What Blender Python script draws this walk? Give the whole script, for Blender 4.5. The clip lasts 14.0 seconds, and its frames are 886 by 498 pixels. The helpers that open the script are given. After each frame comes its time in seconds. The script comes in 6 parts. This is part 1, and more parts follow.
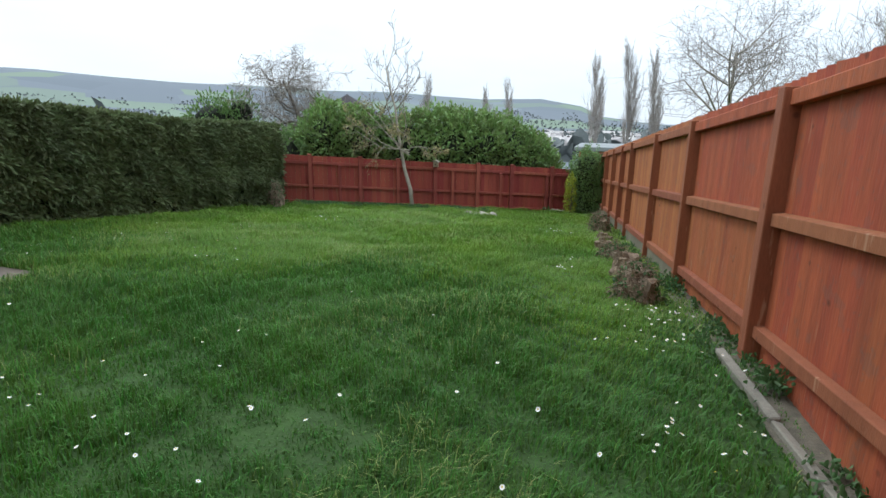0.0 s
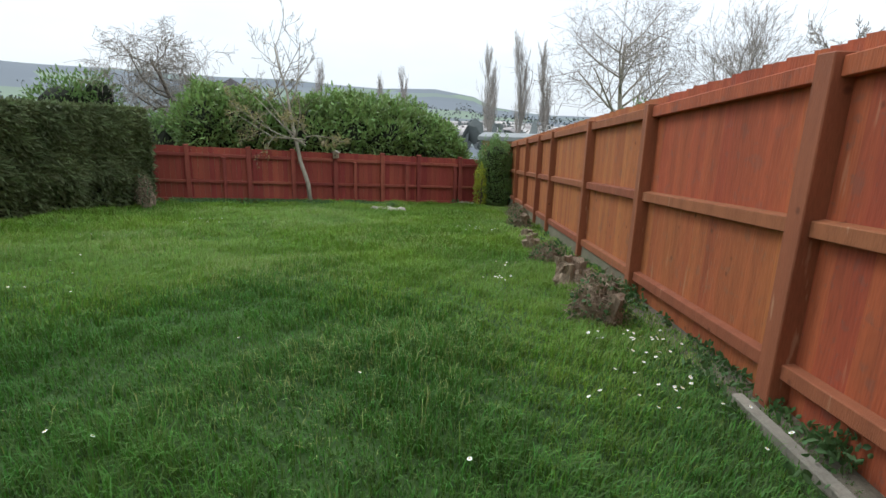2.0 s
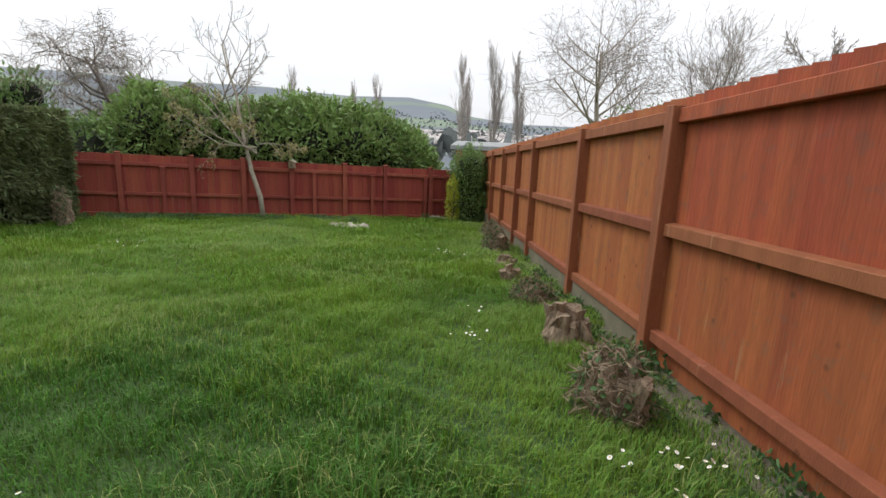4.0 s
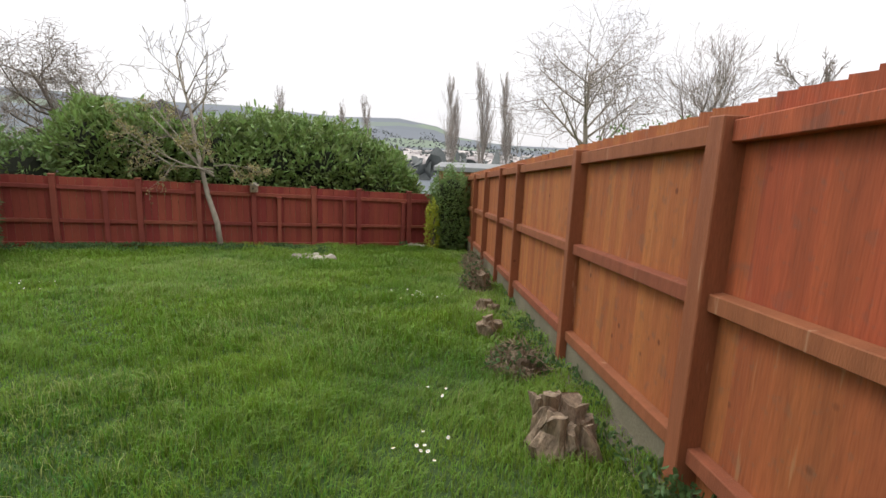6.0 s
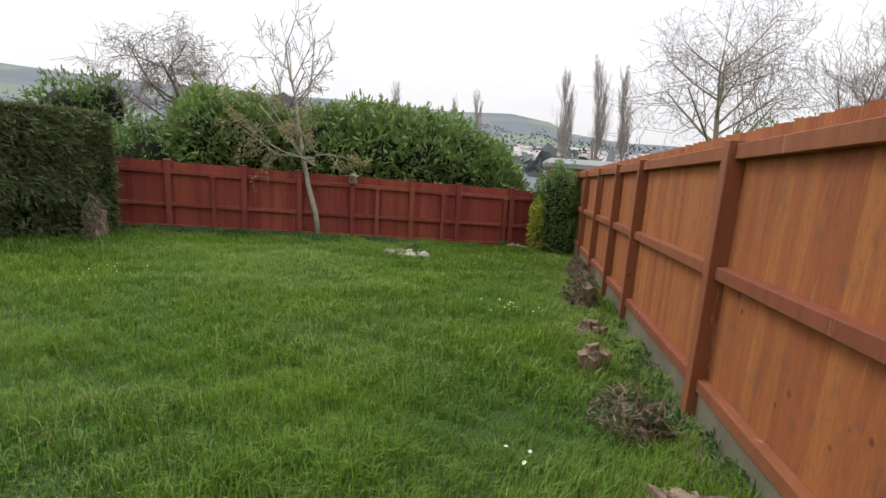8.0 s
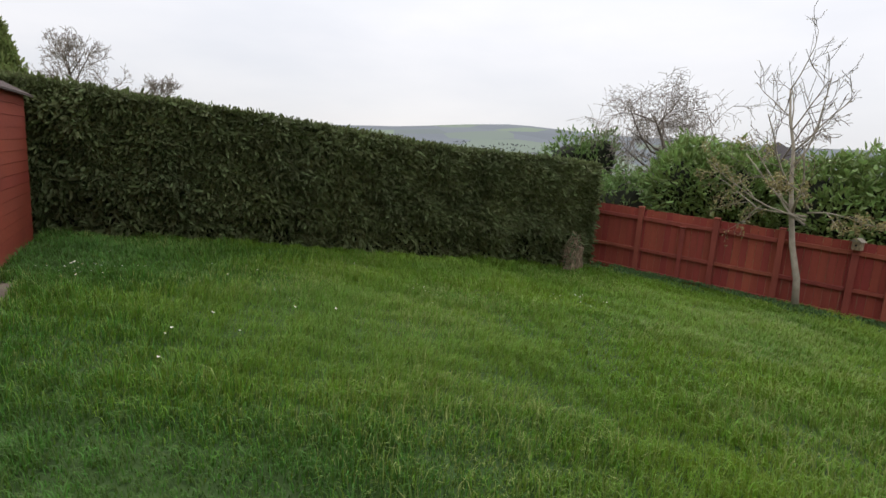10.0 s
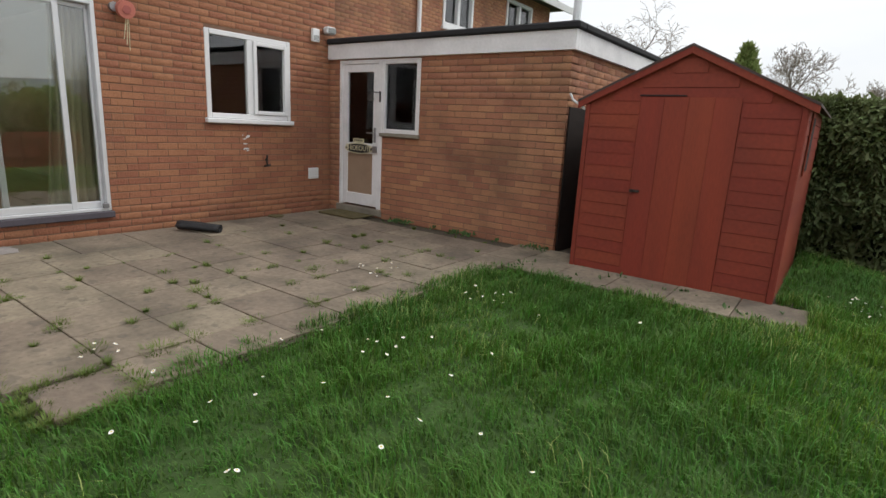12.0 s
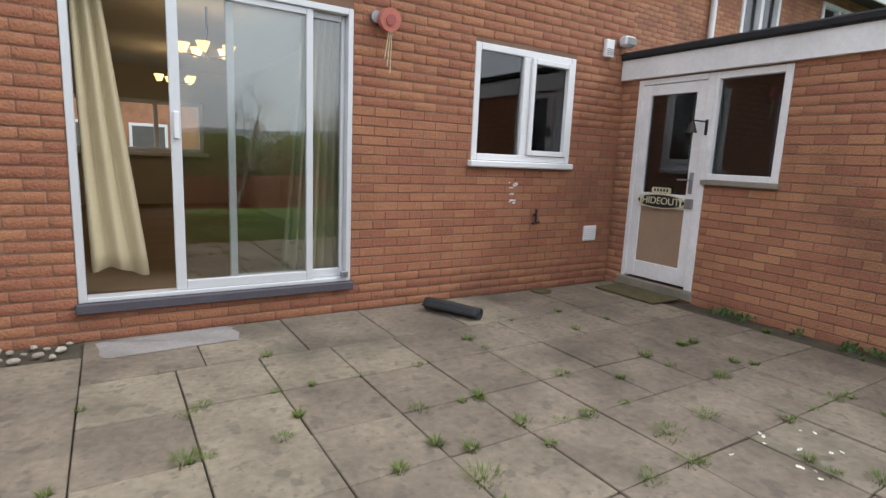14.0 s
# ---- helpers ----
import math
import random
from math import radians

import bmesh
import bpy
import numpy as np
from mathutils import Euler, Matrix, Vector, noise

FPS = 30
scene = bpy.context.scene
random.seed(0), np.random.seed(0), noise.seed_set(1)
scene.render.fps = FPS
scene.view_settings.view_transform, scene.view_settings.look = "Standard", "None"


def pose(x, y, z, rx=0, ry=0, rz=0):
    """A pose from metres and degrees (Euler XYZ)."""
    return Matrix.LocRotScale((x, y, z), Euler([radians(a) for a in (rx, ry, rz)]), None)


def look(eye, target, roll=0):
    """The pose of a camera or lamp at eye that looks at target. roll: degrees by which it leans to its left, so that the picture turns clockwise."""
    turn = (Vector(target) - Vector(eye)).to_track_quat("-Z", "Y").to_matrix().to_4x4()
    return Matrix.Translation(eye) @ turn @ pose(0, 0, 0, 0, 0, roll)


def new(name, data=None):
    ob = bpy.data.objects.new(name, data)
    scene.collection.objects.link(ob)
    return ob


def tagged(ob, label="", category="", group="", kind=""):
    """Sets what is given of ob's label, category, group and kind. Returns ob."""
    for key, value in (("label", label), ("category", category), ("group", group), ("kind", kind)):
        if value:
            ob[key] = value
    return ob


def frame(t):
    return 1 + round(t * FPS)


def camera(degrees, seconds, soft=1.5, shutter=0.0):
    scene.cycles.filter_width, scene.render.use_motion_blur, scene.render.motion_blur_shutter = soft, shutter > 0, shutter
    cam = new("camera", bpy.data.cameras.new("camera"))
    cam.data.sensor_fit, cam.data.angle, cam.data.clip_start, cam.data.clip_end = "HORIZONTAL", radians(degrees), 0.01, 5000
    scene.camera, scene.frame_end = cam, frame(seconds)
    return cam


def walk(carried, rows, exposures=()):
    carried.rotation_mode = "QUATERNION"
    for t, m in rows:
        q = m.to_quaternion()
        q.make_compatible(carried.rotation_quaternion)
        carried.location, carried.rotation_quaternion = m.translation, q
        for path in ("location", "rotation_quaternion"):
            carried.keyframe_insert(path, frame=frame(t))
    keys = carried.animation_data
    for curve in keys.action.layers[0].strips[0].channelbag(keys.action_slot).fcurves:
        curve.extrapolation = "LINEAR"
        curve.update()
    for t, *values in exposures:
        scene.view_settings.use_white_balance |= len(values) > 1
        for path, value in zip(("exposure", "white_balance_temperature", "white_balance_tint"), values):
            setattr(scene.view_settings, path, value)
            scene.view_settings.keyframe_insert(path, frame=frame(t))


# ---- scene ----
cam = camera(79.2, 14.0)
PATH = [
    (0, (0.446, -0.008, 1.493), (-0.147, 1.842, 1.017), 1.0),
    (0.5, (0.293, 0.145, 1.416), (-0.062, 2.061, 0.967), 1.8),
    (1, (0.197, 0.414, 1.417), (-0.126, 2.347, 1.016), 1.9),
    (1.5, (0.085, 0.742, 1.409), (-0.163, 2.676, 0.963), 2.0),
    (2, (-0.037, 1.04, 1.413), (-0.264, 2.962, 0.91), 1.6),
    (2.5, (-0.073, 1.343, 1.391), (-0.302, 3.271, 0.911), 1.8),
    (3, (-0.073, 1.672, 1.339), (-0.239, 3.599, 0.83), 1.9),
    (3.2, (-0.093, 1.835, 1.371), (-0.258, 3.765, 0.872), 2.0),
    (5.3, (0.049, 3.14, 1.364), (-0.025, 5.086, 0.909), 2.5),
    (5.5, (0.052, 3.287, 1.367), (-0.04, 5.235, 0.921), 2.3),
    (6, (0.103, 3.598, 1.362), (0.004, 5.556, 0.964), 2.4),
    (6.5, (0.124, 3.94, 1.371), (-0.002, 5.885, 0.921), 2.1),
    (7, (0.083, 4.13, 1.376), (-0.094, 6.076, 0.947), 2.5),
    (7.2, (0.079, 4.202, 1.366), (-0.122, 6.144, 0.933), 2.6),
    (9.3, (0.174, 4.599, 1.221), (-1.162, 6.038, 0.84), 4.0),
    (9.5, (0.134, 4.612, 1.228), (-1.335, 5.917, 0.856), 3.9),
    (10, (0.049, 4.519, 1.265), (-1.689, 5.445, 0.913), 3.7),
    (10.5, (-0.082, 4.257, 1.295), (-2.007, 4.674, 0.95), 3.6),
    (11, (-0.085, 4.107, 1.289), (-2.02, 3.776, 0.908), 3.0),
    (11.5, (-0.152, 3.86, 1.297), (-1.954, 3.114, 0.854), 3.2),
    (12, (-0.266, 3.508, 1.299), (-1.837, 2.355, 0.85), 3.0),
    (12.5, (-0.45, 3.1, 1.26), (-1.873, 1.78, 0.776), 3.1),
    (13, (-0.689, 2.612, 1.289), (-2.0, 1.172, 0.832), 2.9),
    (13.5, (-0.891, 1.997, 1.287), (-2.148, 0.494, 0.886), 3.2),
    (14, (-1.065, 1.333, 1.249), (-2.112, -0.338, 0.916), 2.5),
]
walk(cam, [(t, look(eye, target, roll)) for t, eye, target, roll in PATH],
     [(0.0, 0.5, 5700, 4.5), (3.0, 0.4, 6200, 8.5), (6.0, 0.45, 6600, 13.5), (7.5, 0.4, 6550, 13.5), (9.5, 0.22, 6500, 12.5), (11.0, 0.1, 6500, 11.5), (12.0, 0.3, 6500, 9), (13.0, 0.6, 6250, 8.5), (14.0, 0.62, 6050, 9)])

# ---- world and sun ----
world = bpy.data.worlds.new("overcast_sky")
scene.world = world
world.use_nodes = True
wn, wl = world.node_tree.nodes, world.node_tree.links
bg = wn["Background"]
sky = wn.new("ShaderNodeTexSky")
sky.sky_type, sky.sun_disc = "NISHITA", False
sky.sun_elevation, sky.sun_rotation = radians(44), radians(306)
bright = wn.new("ShaderNodeMix")
bright.data_type, bright.blend_type = "RGBA", "MULTIPLY"
bright.inputs["Factor"].default_value = 1.0
wl.new(sky.outputs[0], bright.inputs[6])
bright.inputs[7].default_value = (0.10, 0.10, 0.10, 1)
cloud_at = wn.new("ShaderNodeTexCoord")
squash = wn.new("ShaderNodeMapping")
squash.inputs["Scale"].default_value = (1.0, 1.0, 3.5)
clouds = wn.new("ShaderNodeTexNoise")
clouds.inputs["Scale"].default_value, clouds.inputs["Detail"].default_value = 1.7, 5.0
wl.new(cloud_at.outputs["Generated"], squash.inputs[0])
wl.new(squash.outputs[0], clouds.inputs["Vector"])
tone = wn.new("ShaderNodeValToRGB")
tone.color_ramp.elements[0].position, tone.color_ramp.elements[1].position = 0.3, 0.68
tone.color_ramp.elements[0].color = (0.80, 0.83, 0.88, 1)
tone.color_ramp.elements[1].color = (0.99, 0.99, 1.0, 1)
wl.new(clouds.outputs[0], tone.inputs[0])
cover = wn.new("ShaderNodeMix")
cover.data_type = "RGBA"
cover.inputs["Factor"].default_value = 0.9
wl.new(bright.outputs[2], cover.inputs[6])
wl.new(tone.outputs[0], cover.inputs[7])
# an overcast sky is brighter overhead than at the horizon
high = wn.new("ShaderNodeSeparateXYZ")
wl.new(cloud_at.outputs["Generated"], high.inputs[0])
rise = wn.new("ShaderNodeMapRange")
rise.inputs[1].default_value, rise.inputs[2].default_value = 0.0, 1.0
rise.inputs[3].default_value, rise.inputs[4].default_value = 0.80, 1.45
wl.new(high.outputs[2], rise.inputs[0])
graded = wn.new("ShaderNodeVectorMath")
graded.operation = "SCALE"
wl.new(cover.outputs[2], graded.inputs[0])
wl.new(rise.outputs[0], graded.inputs["Scale"])
wl.new(graded.outputs[0], bg.inputs[0])
bg.inputs[1].default_value = 1.0

sun = new("sun", bpy.data.lights.new("sun", "SUN"))
sun.data.energy, sun.data.angle, sun.data.color = 0.9, radians(18), (1.0, 0.96, 0.9)
sun.matrix_world = look((0, 0, 20), (0.58, -0.42, 20 - 0.70))


# ---- materials ----
def mat(name, base, rough=0.8, vary=0.25, scale=3.0, grain=60.0, bump=0.3, metal=0.0, second=None, stretch=(1, 1, 1), pick=0.0, spec=0.3, stains=0.0, spots=0.0, knots=0.0, chips=0.0):
    """A procedural surface: a base colour, patches, grain, relief, and where wanted a tone for each piece."""
    m = bpy.data.materials.new(name)
    m.use_nodes = True
    n, l = m.node_tree.nodes, m.node_tree.links
    b = n["Principled BSDF"]
    b.inputs["Roughness"].default_value, b.inputs["Metallic"].default_value = rough, metal
    b.inputs["Specular IOR Level"].default_value = spec
    geo = n.new("ShaderNodeNewGeometry")
    mp = n.new("ShaderNodeMapping")
    mp.inputs["Scale"].default_value = stretch
    l.new(geo.outputs["Position"], mp.inputs[0])
    big, fine = n.new("ShaderNodeTexNoise"), n.new("ShaderNodeTexNoise")
    big.inputs["Scale"].default_value, big.inputs["Detail"].default_value = scale, 5
    fine.inputs["Scale"].default_value, fine.inputs["Detail"].default_value = grain, 3
    l.new(mp.outputs[0], big.inputs["Vector"])
    l.new(mp.outputs[0], fine.inputs["Vector"])
    other = second or tuple(c * 0.55 for c in base)
    ramp = n.new("ShaderNodeValToRGB")
    ramp.color_ramp.elements[0].position, ramp.color_ramp.elements[1].position = 0.5 - 0.22, 0.5 + 0.22
    ramp.color_ramp.elements[0].color, ramp.color_ramp.elements[1].color = (*other, 1), (*base, 1)
    l.new(big.outputs[0], ramp.inputs[0])
    blend = n.new("ShaderNodeMix")
    blend.data_type = "RGBA"
    blend.inputs["Factor"].default_value = min(1.0, vary * 2)
    blend.inputs[6].default_value = (*base, 1)
    l.new(ramp.outputs[0], blend.inputs[7])
    hsv = n.new("ShaderNodeHueSaturation")
    l.new(blend.outputs[2], hsv.inputs["Color"])
    mix = n.new("ShaderNodeMath")
    mix.operation = "MULTIPLY_ADD"
    l.new(fine.outputs[0], mix.inputs[0])
    mix.inputs[1].default_value, mix.inputs[2].default_value = vary * 1.6, 1.0 - vary * 0.8
    tone_out = mix.outputs[0]
    if pick:
        info = n.new("ShaderNodeObjectInfo")
        add = n.new("ShaderNodeMath")
        l.new(info.outputs["Random"], add.inputs[0])
        l.new(geo.outputs["Random Per Island"], add.inputs[1])
        part_of = n.new("ShaderNodeMath")
        part_of.operation = "FRACT"
        l.new(add.outputs[0], part_of.inputs[0])
        per = n.new("ShaderNodeMath")
        per.operation = "MULTIPLY_ADD"
        l.new(part_of.outputs[0], per.inputs[0])
        per.inputs[1].default_value, per.inputs[2].default_value = pick, 1.0 - pick / 2
        both = n.new("ShaderNodeMath")
        both.operation = "MULTIPLY"
        l.new(tone_out, both.inputs[0])
        l.new(per.outputs[0], both.inputs[1])
        tone_out = both.outputs[0]
        hue = n.new("ShaderNodeMath")
        hue.operation = "MULTIPLY_ADD"
        l.new(part_of.outputs[0], hue.inputs[0])
        hue.inputs[1].default_value, hue.inputs[2].default_value = pick * 0.06, 0.5 - pick * 0.03
        l.new(hue.outputs[0], hsv.inputs["Hue"])
    l.new(tone_out, hsv.inputs["Value"])
    colour = hsv.outputs[0]
    if stains:
        blot = n.new("ShaderNodeTexNoise")
        blot.inputs["Scale"].default_value, blot.inputs["Detail"].default_value = 1.3, 7
        l.new(geo.outputs["Position"], blot.inputs["Vector"])
        cut = n.new("ShaderNodeValToRGB")
        cut.color_ramp.elements[0].position, cut.color_ramp.elements[1].position = 0.5, 0.68
        l.new(blot.outputs[0], cut.inputs[0])
        amount = n.new("ShaderNodeMath")
        amount.operation = "MULTIPLY"
        l.new(cut.outputs[0], amount.inputs[0])
        amount.inputs[1].default_value = stains
        dirt = n.new("ShaderNodeMix")
        dirt.data_type = "RGBA"
        l.new(amount.outputs[0], dirt.inputs["Factor"])
        l.new(colour, dirt.inputs[6])
        dirt.inputs[7].default_value = (0.05, 0.045, 0.035, 1)
        colour = dirt.outputs[2]
    if spots:
        for sc, lo, hi in ((9.0, 0.60, 0.66), (30.0, 0.62, 0.70)):
            blot = n.new("ShaderNodeTexNoise")
            blot.inputs["Scale"].default_value, blot.inputs["Detail"].default_value = sc, 2
            l.new(geo.outputs["Position"], blot.inputs["Vector"])
            cut = n.new("ShaderNodeMapRange")
            cut.inputs[1].default_value, cut.inputs[2].default_value, cut.inputs[4].default_value = lo, hi, spots
            l.new(blot.outputs[0], cut.inputs[0])
            dirt = n.new("ShaderNodeMix")
            dirt.data_type = "RGBA"
            l.new(cut.outputs[0], dirt.inputs["Factor"])
            l.new(colour, dirt.inputs[6])
            dirt.inputs[7].default_value = (0.11, 0.095, 0.078, 1)
            colour = dirt.outputs[2]
    if knots:
        cell = n.new("ShaderNodeTexVoronoi")
        cell.inputs["Scale"].default_value = 4.2
        l.new(geo.outputs["Position"], cell.inputs["Vector"])
        cut = n.new("ShaderNodeMapRange")
        cut.inputs[1].default_value, cut.inputs[2].default_value = 0.045, 0.10
        cut.inputs[3].default_value, cut.inputs[4].default_value = knots, 0.0
        l.new(cell.outputs["Distance"], cut.inputs[0])
        ring = n.new("ShaderNodeMix")
        ring.data_type = "RGBA"
        l.new(cut.outputs[0], ring.inputs["Factor"])
        l.new(colour, ring.inputs[6])
        ring.inputs[7].default_value = (0.10, 0.03, 0.014, 1)
        colour = ring.outputs[2]
    if chips:
        flake = n.new("ShaderNodeTexNoise")
        flake.inputs["Scale"].default_value, flake.inputs["Detail"].default_value = 3.2, 6
        l.new(mp.outputs[0], flake.inputs["Vector"])
        cut = n.new("ShaderNodeMapRange")
        cut.inputs[1].default_value, cut.inputs[2].default_value, cut.inputs[4].default_value = 0.66, 0.71, chips
        l.new(flake.outputs[0], cut.inputs[0])
        bare = n.new("ShaderNodeMix")
        bare.data_type = "RGBA"
        l.new(cut.outputs[0], bare.inputs["Factor"])
        l.new(colour, bare.inputs[6])
        bare.inputs[7].default_value = (0.46, 0.27, 0.16, 1)
        colour = bare.outputs[2]
    l.new(colour, b.inputs["Base Color"])
    if bump:
        bp = n.new("ShaderNodeBump")
        bp.inputs["Strength"].default_value, bp.inputs["Distance"].default_value = bump, 0.01
        l.new(fine.outputs[0], bp.inputs["Height"])
        l.new(bp.outputs[0], b.inputs["Normal"])
    return m


def glass(name, tint=(0.955, 0.98, 0.97), bend=2.15):
    m = bpy.data.materials.new(name)
    m.use_nodes = True
    n, l = m.node_tree.nodes, m.node_tree.links
    n.remove(n["Principled BSDF"])
    clear, shine, both, fres = n.new("ShaderNodeBsdfTransparent"), n.new("ShaderNodeBsdfGlossy"), n.new("ShaderNodeMixShader"), n.new("ShaderNodeFresnel")
    clear.inputs[0].default_value = (*tint, 1)
    shine.inputs["Roughness"].default_value = 0.01
    fres.inputs[0].default_value = bend
    l.new(fres.outputs[0], both.inputs[0])
    l.new(clear.outputs[0], both.inputs[1])
    l.new(shine.outputs[0], both.inputs[2])
    l.new(both.outputs[0], n["Material Output"].inputs[0])
    return m


def leafy(name, base, second, rough=0.5, pick=0.5, scale=1.2, spec=0.3, through_leaf=0.25):
    m = mat(name, base, rough, 0.3, scale, 25.0, 0.0, second=second, pick=pick, spec=spec)
    n, l = m.node_tree.nodes, m.node_tree.links
    b = n["Principled BSDF"]
    tl, ms = n.new("ShaderNodeBsdfTranslucent"), n.new("ShaderNodeMixShader")
    l.new(b.inputs["Base Color"].links[0].from_socket, tl.inputs[0])
    ms.inputs[0].default_value = through_leaf
    l.new(b.outputs[0], ms.inputs[1])
    l.new(tl.outputs[0], ms.inputs[2])
    l.new(ms.outputs[0], n["Material Output"].inputs[0])
    return m


def lamp_glow(name, colour, strength):
    m = bpy.data.materials.new(name)
    m.use_nodes = True
    b = m.node_tree.nodes["Principled BSDF"]
    b.inputs["Emission Color"].default_value, b.inputs["Emission Strength"].default_value = (*colour, 1), strength
    return m


M_GROUND = mat("lawn_soil", (0.05, 0.098, 0.022), 0.95, 0.4, 5.0, 40, 0.7, second=(0.035, 0.06, 0.018))
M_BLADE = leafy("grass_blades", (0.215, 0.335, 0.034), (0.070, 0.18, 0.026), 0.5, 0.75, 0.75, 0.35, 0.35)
# Near-lawn copy of the blades: greener, and darkened for the dimmer light there.
M_NEARBLADE = leafy("near_grass_blades_dimmed", (0.108, 0.225, 0.030), (0.032, 0.108, 0.020), 0.5, 0.8, 0.9, 0.3, 0.3)
M_DRY = leafy("pale_grass", (0.36, 0.40, 0.13), (0.24, 0.33, 0.09), 0.6, 0.4, 2.0)
M_BRICK = mat("rustic_red_brick", (0.365, 0.162, 0.09), 0.9, 0.35, 2.2, 70, 0.9, second=(0.295, 0.122, 0.07), pick=0.20, stains=0.25)
M_BRICK_OLD = mat("weathered_brick", (0.45, 0.22, 0.125), 0.9, 0.38, 1.6, 70, 0.9, second=(0.33, 0.145, 0.085), pick=0.27, stains=0.4)
M_MORTAR = mat("brown_mortar", (0.245, 0.148, 0.10), 0.95, 0.3, 4, 120, 0.4)
M_SLAB = mat("paving_slab", (0.275, 0.226, 0.166), 0.9, 0.45, 3.0, 22, 0.5, second=(0.165, 0.134, 0.102), pick=0.32, stains=0.5, spots=0.5)
M_JOINT = mat("patio_joint_soil", (0.10, 0.085, 0.06), 0.95, 0.4, 6, 60, 0.5)
M_FENCE = mat("red_brown_fence_stain", (0.42, 0.100, 0.040), 0.75, 0.42, 1.6, 14, 0.4, second=(0.235, 0.062, 0.028), stretch=(6, 6, 0.6), pick=0.22, spots=0.25, knots=0.75, chips=0.35)
M_FENCE_TAN = mat("faded_tan_fence_stain", (0.43, 0.150, 0.050), 0.75, 0.42, 1.6, 14, 0.4, second=(0.31, 0.105, 0.037), stretch=(6, 6, 0.6), pick=0.22, spots=0.25, knots=0.75, chips=0.35)
M_FENCE_TWO = mat("patchy_red_over_tan_stain", (0.42, 0.100, 0.040), 0.75, 0.42, 1.6, 14, 0.4, second=(0.25, 0.066, 0.028), stretch=(6, 6, 0.6), pick=0.2, spots=0.2, knots=0.75, chips=0.3)
tn, tl2 = M_FENCE_TWO.node_tree.nodes, M_FENCE_TWO.node_tree.links
worn_geo, worn_xyz = tn.new("ShaderNodeNewGeometry"), tn.new("ShaderNodeSeparateXYZ")
tl2.new(worn_geo.outputs["Position"], worn_xyz.inputs[0])
worn_slope, worn_edge, worn_mix = tn.new("ShaderNodeMath"), tn.new("ShaderNodeMapRange"), tn.new("ShaderNodeMix")
worn_slope.operation = "MULTIPLY_ADD"
worn_slope.inputs[1].default_value = 0.089
tl2.new(worn_xyz.outputs["Y"], worn_slope.inputs[0])
tl2.new(worn_xyz.outputs["Z"], worn_slope.inputs[2])
worn_edge.inputs[1].default_value, worn_edge.inputs[2].default_value = 1.22, 1.30
tl2.new(worn_slope.outputs[0], worn_edge.inputs[0])
worn_mix.data_type, worn_mix.blend_type = "RGBA", "MULTIPLY"
worn_mix.inputs["Factor"].default_value = 1.0
tint = tn.new("ShaderNodeMix")
tint.data_type = "RGBA"
tint.inputs[6].default_value, tint.inputs[7].default_value = (1.0, 1.28, 1.12, 1), (1, 1, 1, 1)
tint.clamp_factor = True
tl2.new(worn_edge.outputs[0], tint.inputs["Factor"])
tl2.new(tn["Principled BSDF"].inputs["Base Color"].links[0].from_socket, worn_mix.inputs[6])
tl2.new(tint.outputs[2], worn_mix.inputs[7])
tl2.new(worn_mix.outputs[2], tn["Principled BSDF"].inputs["Base Color"])
M_POST = mat("brown_post_stain", (0.31, 0.105, 0.047), 0.75, 0.3, 2, 35, 0.3, stretch=(5, 5, 0.7), pick=0.2, knots=0.7, chips=0.55)
M_FARFENCE = mat("dark_red_fence_stain", (0.315, 0.066, 0.045), 0.75, 0.3, 1.2, 30, 0.25, stretch=(5, 5, 0.7), pick=0.25)
M_FARPOST = mat("worn_red_post_stain", (0.30, 0.074, 0.05), 0.75, 0.3, 2, 35, 0.25, stretch=(5, 5, 0.7), pick=0.25)
M_GRAVELBOARD = mat("mossy_concrete", (0.23, 0.21, 0.14), 0.95, 0.35, 3, 60, 0.4)
M_SHED = mat("barn_red_shed_stain", (0.262, 0.048, 0.026), 0.7, 0.3, 1.8, 30, 0.25, second=(0.165, 0.036, 0.024), pick=0.12)
M_SHEDDOOR = mat("bright_red_door_stain", (0.285, 0.052, 0.028), 0.65, 0.3, 1.5, 30, 0.2, second=(0.18, 0.036, 0.022), stretch=(4, 4, 0.5), pick=0.1)
M_FELT = mat("grey_roofing_felt", (0.34, 0.35, 0.34), 0.95, 0.25, 3, 150, 0.4)
M_SHEDFELT = mat("dark_shed_roofing_felt", (0.105, 0.078, 0.072), 0.95, 0.3, 4, 150, 0.5)
M_GAPBOARD = mat("dark_brown_board", (0.034, 0.025, 0.021), 0.9, 0.4, 5, 60, 0.4)
M_JOINTGRASS = leafy("joint_grass_blades", (0.16, 0.215, 0.042), (0.075, 0.125, 0.03), 0.6, 0.6, 3.0)
M_WHITE = mat("white_paint", (0.74, 0.74, 0.73), 0.5, 0.12, 2, 40, 0.1)
M_WORN = mat("flaking_white_paint", (0.86, 0.85, 0.845), 0.65, 0.12, 3, 30, 0.3, stains=0.16)
M_UPVC = mat("white_plastic", (0.80, 0.80, 0.80), 0.35, 0.05, 2, 40, 0.0)
M_ALU = mat("brushed_aluminium", (0.72, 0.73, 0.74), 0.4, 0.08, 4, 200, 0.05, metal=0.25)
M_DARK = mat("black_bitumen", (0.03, 0.03, 0.032), 0.85, 0.3, 5, 60, 0.3)
M_SILL = mat("slate_grey_sill", (0.095, 0.085, 0.10), 0.6, 0.2, 5, 60, 0.2)
M_BARK = mat("grey_bark", (0.20, 0.165, 0.135), 0.9, 0.4, 8, 60, 0.5)
